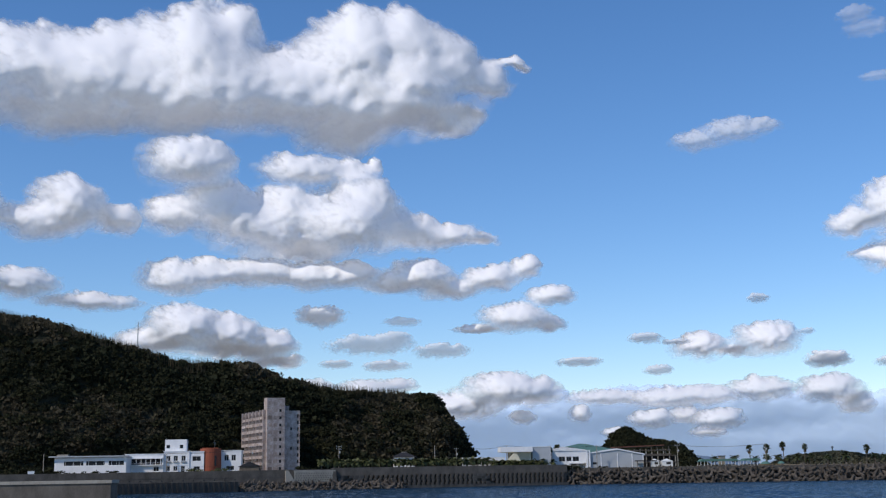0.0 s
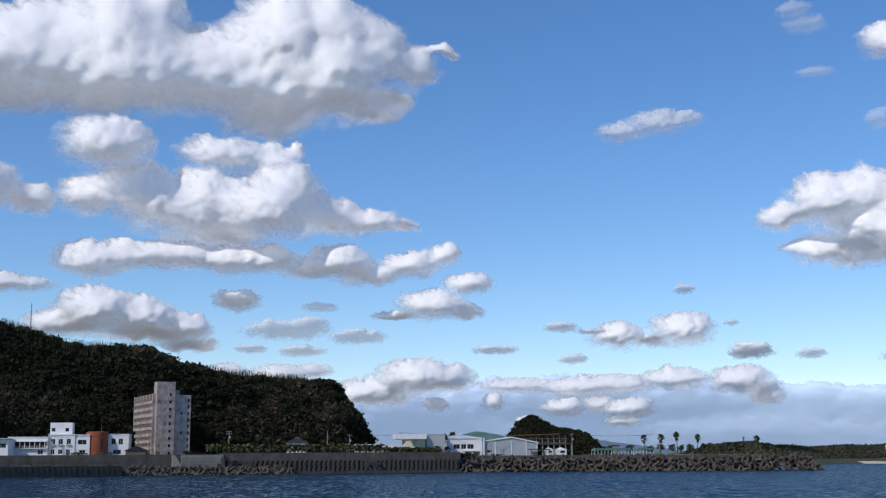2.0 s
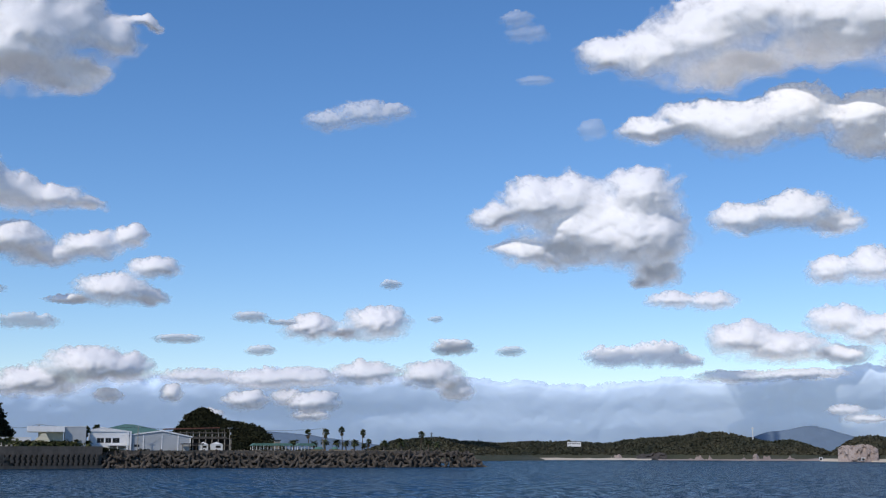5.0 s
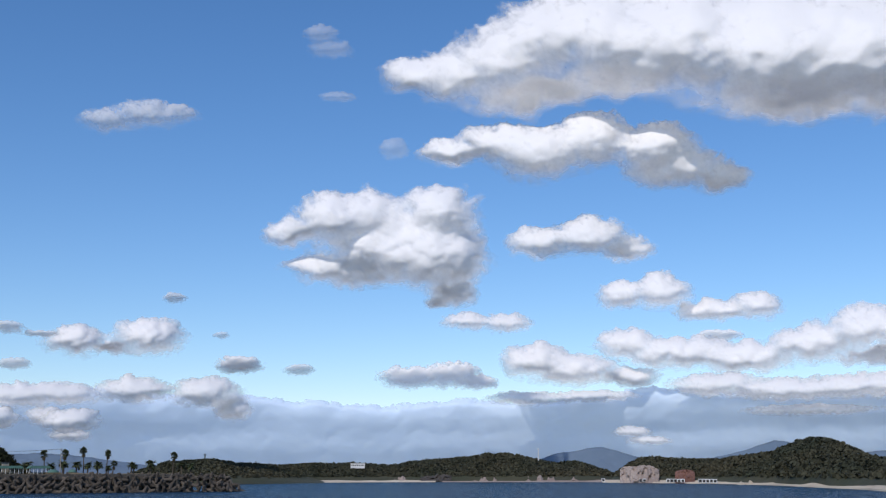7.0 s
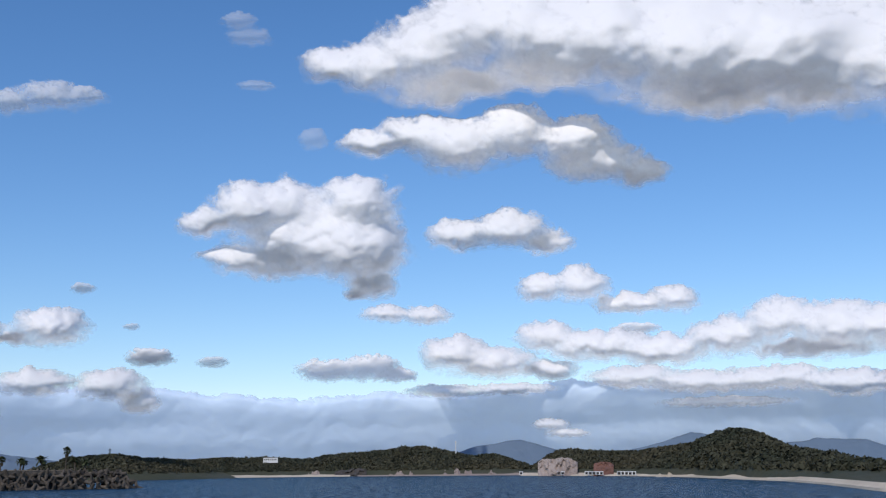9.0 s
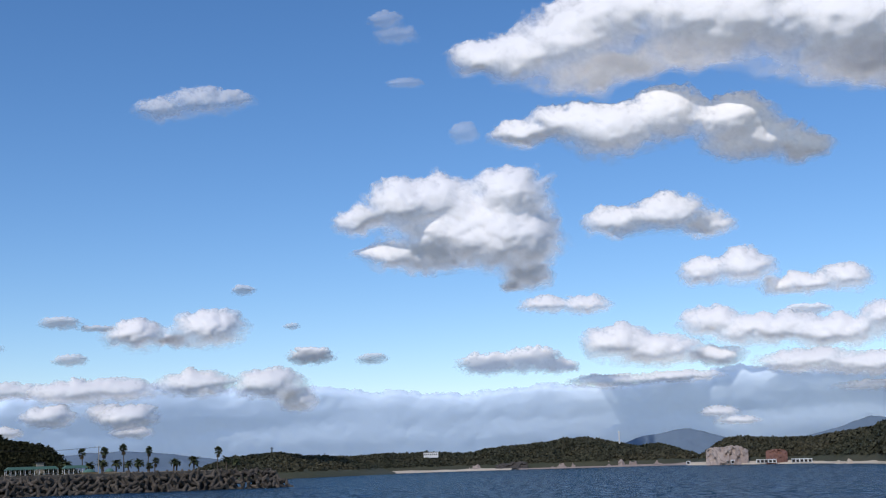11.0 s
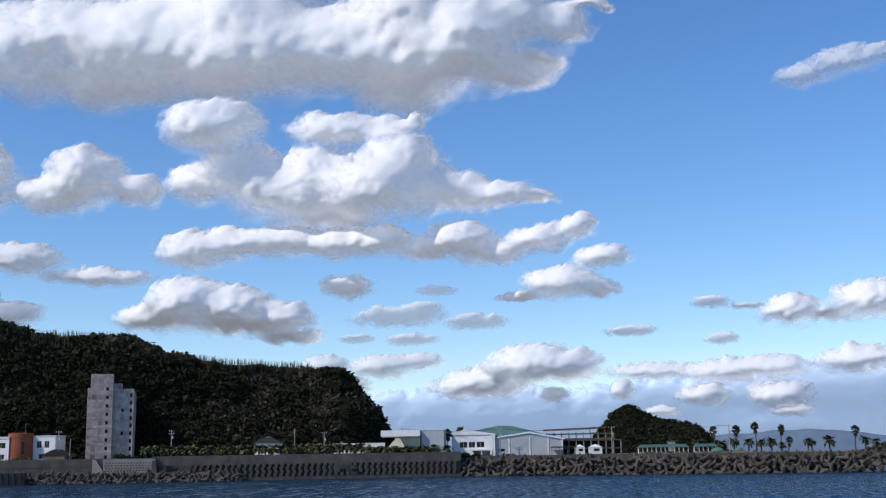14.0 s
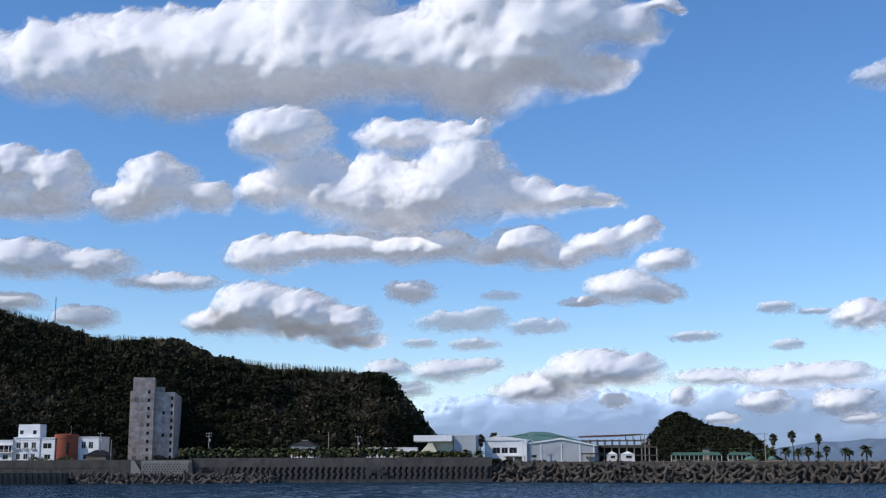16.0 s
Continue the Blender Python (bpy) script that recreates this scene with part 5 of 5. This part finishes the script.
def cliff(name, label, az0, az1, far, z1, mat, seed, lean=30, ragged=0.25):
    """A bare rock face, rough and leaning back."""
    A, T = np.meshgrid(np.linspace(az0, az1, 36), np.linspace(0, 1, 18), indexing="ij")
    edge = np.sin(np.pi * np.clip((A - az0) / (az1 - az0), 0.02, 0.98)) ** 0.1
    Z = T * z1 * edge * (1 - ragged * 0.5 + ragged * fbm(A * 4, A * 0 + seed, 3, seed)) - 0.5
    A, far, lean, Z = bearing(A), reach(bearing(A), far), lean * 0.5, Z * 0.5
    R = far + lean * T + 5 * fbm(A * 6, T * 4, 4, seed + 1)
    X, Y = 40 + R * np.sin(np.radians(A)), 20 + R * np.cos(np.radians(A))
    return tagged(new(name, mesh_of(name, np.stack([X, Y, Z], -1).reshape(-1, 3), grid_faces(*X.shape)[:, ::-1], mat)), label, "cliff", kind="structure")


cliff("quarry_face", "pale cut rock face of an old quarry", 39.1, 40.8, 2015, 29, QUARRY, 3, 26, 0.12)
cliff("quarry_face", "reddish bare rock face", 41.5, 42.35, 1960, 22, ROCK_RED, 5, 30, 0.1)
cliff("sea_cliff", "dark broken sea cliff at the water", 30.2, 31.6, 2192, 16, ROCK_DARK, 7)
cliff("sea_cliff", "dark broken sea cliff at the water", 31.6, 33.6, 2190, 13, ROCK, 8, 30, 0.9)
cliff("sea_cliff", "pale scree and rock above the shore", 34.6, 37.4, 2188, 12, ROCK, 9, 40, 0.9)
cliff("sea_cliff", "pale scree and rock above the shore", 28.4, 29.6, 2192, 11, ROCK, 10, 40, 0.9)
cliff("sea_cliff", "pale earth slip above the beach", 44.2, 46.0, 1780, 10, SAND, 12, 40, 0.9)


def strip(name, label, table, width, z, mat):
    bm = bmesh.new()
    prev = None
    for i, (az, r) in enumerate(table):
        w = width * (0.8 + 0.4 * hash2(np.array(float(i)), np.array(3.0), 4))
        ring = [bm.verts.new(polar(az, r - w, -0.3)), bm.verts.new(polar(az, r - w * 0.3, z * 0.4)), bm.verts.new(polar(az, r + 14, z * 0.6)), bm.verts.new(polar(az, r + 30, z * 0.6 + 1))]
        if prev:
            for k in range(3):
                bm.faces.new((prev[k], ring[k], ring[k + 1], prev[k + 1]))
        prev = ring
    return tagged(part(name, bm, mat), label, "beach", kind="structure")


strip("beach", "narrow pale sand beach under the far ridge", [(22.5 + 0.4 * i, 2190) for i in range(22)], 26, 2.4, SAND)
strip("beach", "narrow stony beach under the far ridge", [(31.2 + 0.4 * i, 2190) for i in range(19)], 14, 1.6, ROCK)
strip("beach", "pale sand shore along the hill's foot", [(38.3 + 0.4 * i, float(np.interp(38.3 + 0.4 * i, [38.6, 39.9, 43.7, 45.7, 46.9, 48.2, 49.5, 51.9, 53.4, 56, 60], [2095, 2045, 1895, 1745, 1615, 1495, 1415, 1145, 995, 895, 800]))) for i in range(48)], 7, 2.0, SAND)
far_house = thing("long_white_building", pose(*polar(27.4, 2330, 15), 0, 0, -27) @ Matrix.Scale(0.42, 4), "long white building on the far ridge", "building")
part("wall", boxes((-17, 17, 0, 10, -4, 7)), WHITE, far_house)
part("roof", boxes((-17.5, 17.5, -0.5, 10.5, 7, 8)), WHITE, far_house)
for i in range(7):
    part("window", boxes((-15 + i * 4.4, -12.6 + i * 4.4, -0.1, 0, 2, 5)), GLASS, far_house)
for az0, n in ((38.35, 1), (39.2, 7), (41.2, 5), (42.6, 5)):
    for k in range(n):
        az = az0 + k * 0.16
        r = float(np.interp(az, [38.6, 39.9, 43.7], [2075, 2025, 1875]))
        hut = thing("shore_shed", pose(*polar(az, r, 2.0), 0, 0, -az) @ Matrix.Scale(0.55, 4), "low pale shed along the far shore", "shed", "shore sheds")
        part("wall", boxes((-2.4, 2.4, 0, 4, -2, 2.0)), WHITE if (k + int(az * 10)) % 3 else GREY_PAINT, hut)
        part("roof", boxes((-2.7, 2.7, -0.3, 4.3, 2.0, 2.4)), WHITE, hut)
        # No hole here: a dark sheet paints the doorway's inner shade.
        part("doorway_shade", boxes((-1.6, 1.6, -0.1, 0, -1.6, 1.4)), DARK, hut)
lookout = thing("lookout_mast", pose(*polar(20.8, 2160, 20)), "thin mast on the dark point", "mast")
part("shaft", boxes((-0.5, 0.5, -0.5, 0.5, -6, 7)), METAL, lookout)
part("head", boxes((-1.2, 1.2, -0.6, 0.6, 5.4, 6.2)), METAL, lookout)
lookout = thing("lookout_mast", pose(*polar(35.4, 2440, 26)), "thin white mast on the far ridge", "mast")
part("shaft", boxes((-0.4, 0.4, -0.4, 0.4, -6, 6)), WHITE, lookout)
part("head", boxes((-1.0, 1.0, -0.5, 0.5, 4.4, 5.2)), WHITE, lookout)

# ---- breakwater and armour blocks ----
bw_dir = (SHORE_C - SHORE_B).normalized()
bw_rz = math.degrees(math.atan2(bw_dir.y, bw_dir.x))
BW = (SHORE_C - SHORE_B).length
breakwater = thing("breakwater", pose(SHORE_B.x, SHORE_B.y, 0, 0, 0, bw_rz) @ Matrix.Diagonal((1, 1, 1.3, 1)), "long breakwater with a grassy earth top", "breakwater", kind="structure")
part("core", prism([(-4, -2), (BW - 20, -2), (BW - 24, 5.2), (-4, 5.6)], 5, 30), CONCRETE_DARK, breakwater)
part("crown_wall", prism([(-4, 5.0), (BW - 26, 5.0), (BW - 26, 6.4), (-4, 6.9)], 5.2, 7.0), CONCRETE_DARK, breakwater)
xs, ys = np.meshgrid(np.linspace(-6, BW - 12, 90), np.linspace(7.2, 34, 14), indexing="ij")
zs = 5.3 + 1.4 * np.sin(np.pi * (ys - 7.2) / 26.8) ** 0.6 + 0.5 * fbm(xs * 0.08, ys * 0.1, 4, 77) - np.clip((xs - BW + 30) / 26, 0, 1) * 2.4
ob = new("earth_top", mesh_of("earth_top", np.stack([xs, ys, zs], -1).reshape(-1, 3), grid_faces(*xs.shape)[:, ::-1], EARTH, smooth=True))
ob.parent = breakwater


def tetrapod_mesh():
    bm = bmesh.new()
    dirs = [Vector((0, 0, 1))] + [Vector((math.cos(a) * 0.943, math.sin(a) * 0.943, -0.333)) for a in (0.3, 2.394, 4.489)]
    for d in dirs:
        q = d.to_track_quat("Z", "Y").to_matrix().to_4x4()
        rings = []
        for z, r in ((0.0, 0.42), (0.3, 0.37), (1.32, 0.24), (1.42, 0.19)):
            rings.append([bm.verts.new(q @ Vector((r * math.cos(2 * math.pi * k / 7), r * math.sin(2 * math.pi * k / 7), z))) for k in range(7)])
        for a, b in zip(rings, rings[1:]):
            for k in range(7):
                bm.faces.new((a[k], a[(k + 1) % 7], b[(k + 1) % 7], b[k]))
        bm.faces.new(rings[-1])
    me = bpy.data.meshes.new("tetrapod")
    bm.to_mesh(me)
    bm.free()
    me.materials.append(TETRA)
    return me


TETRAPOD = tetrapod_mesh()
rng = random.Random(21)


def armour(m, size):
    ob = new("tetrapod", TETRAPOD)
    ob.matrix_basis = m @ turned(size)
    return tagged(ob, "weathered concrete tetrapod in the sea defence", "tetrapod", "tetrapods")


def turned(size):
    return pose(0, 0, 0, rng.uniform(-60, 60), rng.uniform(-60, 60), rng.uniform(0, 360)) @ Matrix.Scale(size, 4)


BWP = pose(SHORE_B.x, SHORE_B.y, 0, 0, 0, bw_rz)
for row, (z, y, n) in enumerate(((0.4, 0.2, 62), (3.2, 2.6, 61), (6.0, 4.6, 60))):
    for i in range(n):
        armour(BWP @ pose((i + 0.5 * (row % 2)) * (BW - 1 - row * 1.5) / n + rng.uniform(-0.4, 0.4), y + rng.uniform(-0.5, 0.5), z + rng.uniform(-0.4, 0.4)), 2.3 * rng.uniform(0.92, 1.06))
for i in range(30):
    a, r = radians(-100 + i * 7), rng.uniform(1, 10)
    armour(pose(SHORE_C.x - 8 + r * math.cos(a), SHORE_C.y + 8 + r * math.sin(a), max(0.3, 6.0 - r * 0.6) + rng.uniform(-0.3, 0.3)), 2.2)
for i in range(70):
    armour(on_wall(-0.07 + 0.60 * i / 70, rng.uniform(1.9, 2.9), -1.6 + rng.uniform(-0.6, 0.4)), 2.1 * rng.uniform(0.9, 1.1))
# the rest of the heap, lower and behind
spots = [on_wall(-0.07 + 0.60 * i / 120, rng.uniform(0.0, 0.9), -3.0 + rng.uniform(-1.6, 0.4)) @ turned(2.0) for i in range(120)]
spots += [BWP @ pose(i * (BW - 8) / 60 + rng.uniform(-0.6, 0.6), 6.2 + rng.uniform(-0.4, 0.4), 6.6 + rng.uniform(-0.3, 0.3)) @ turned(2.0) for i in range(60)]
tv = np.array([v.co for v in TETRAPOD.vertices])
tf = [tuple(p.vertices) for p in TETRAPOD.polygons]
vs, fs = [], []
for k, m in enumerate(spots):
    mm = np.array(m)
    vs.append(tv @ mm[:3, :3].T + mm[:3, 3])
    fs += [tuple(i + k * len(tv) for i in f) for f in tf]
tagged(new("tetrapod_heap", mesh_of("tetrapod_heap", np.concatenate(vs), fs, TETRA)), "heap of weathered concrete tetrapods at the waterline", "tetrapods", kind="stuff")

# teeth of the seawall
tb = prism([(-0.85, 0.78), (0.85, 0.78), (0.55, 0.0), (-0.55, 0.0)], -0.7, 0.82)
tooth = bpy.data.meshes.new("block")
bmesh.ops.recalc_face_normals(tb, faces=tb.faces[:])
tb.to_mesh(tooth)
tb.free()
tooth.materials.append(CONCRETE)
pb = boxes((-1.32, 1.32, -0.5, 0.8, 0.0, 0.8))
plain = bpy.data.meshes.new("plain_block")
pb.to_mesh(plain)
pb.free()
plain.materials.append(CONCRETE_DARK)
rng = random.Random(5)
for r in range(4):
    part("ledge", boxes((0.358 * LENGTH, 0.995 * LENGTH, -0.35, 0.8, 0.9 + r * 0.86, 0.96 + r * 0.86)), CONCRETE_DARK, seawall)
    for i in range(49):
        gap = math.sin(i * 0.47 + r * 0.3) + math.sin(i * 0.21 + 1)
        me = plain if gap > 1.25 and rng.random() < 0.85 else tooth
        if me is plain and rng.random() < 0.35:
            continue
        shared("block", me, seawall, pose(0.36 * LENGTH + 1.4 + i * 2.64 + (0.5 if r % 2 else 0), rng.uniform(-0.05, 0.05), 0.96 + r * 0.86))
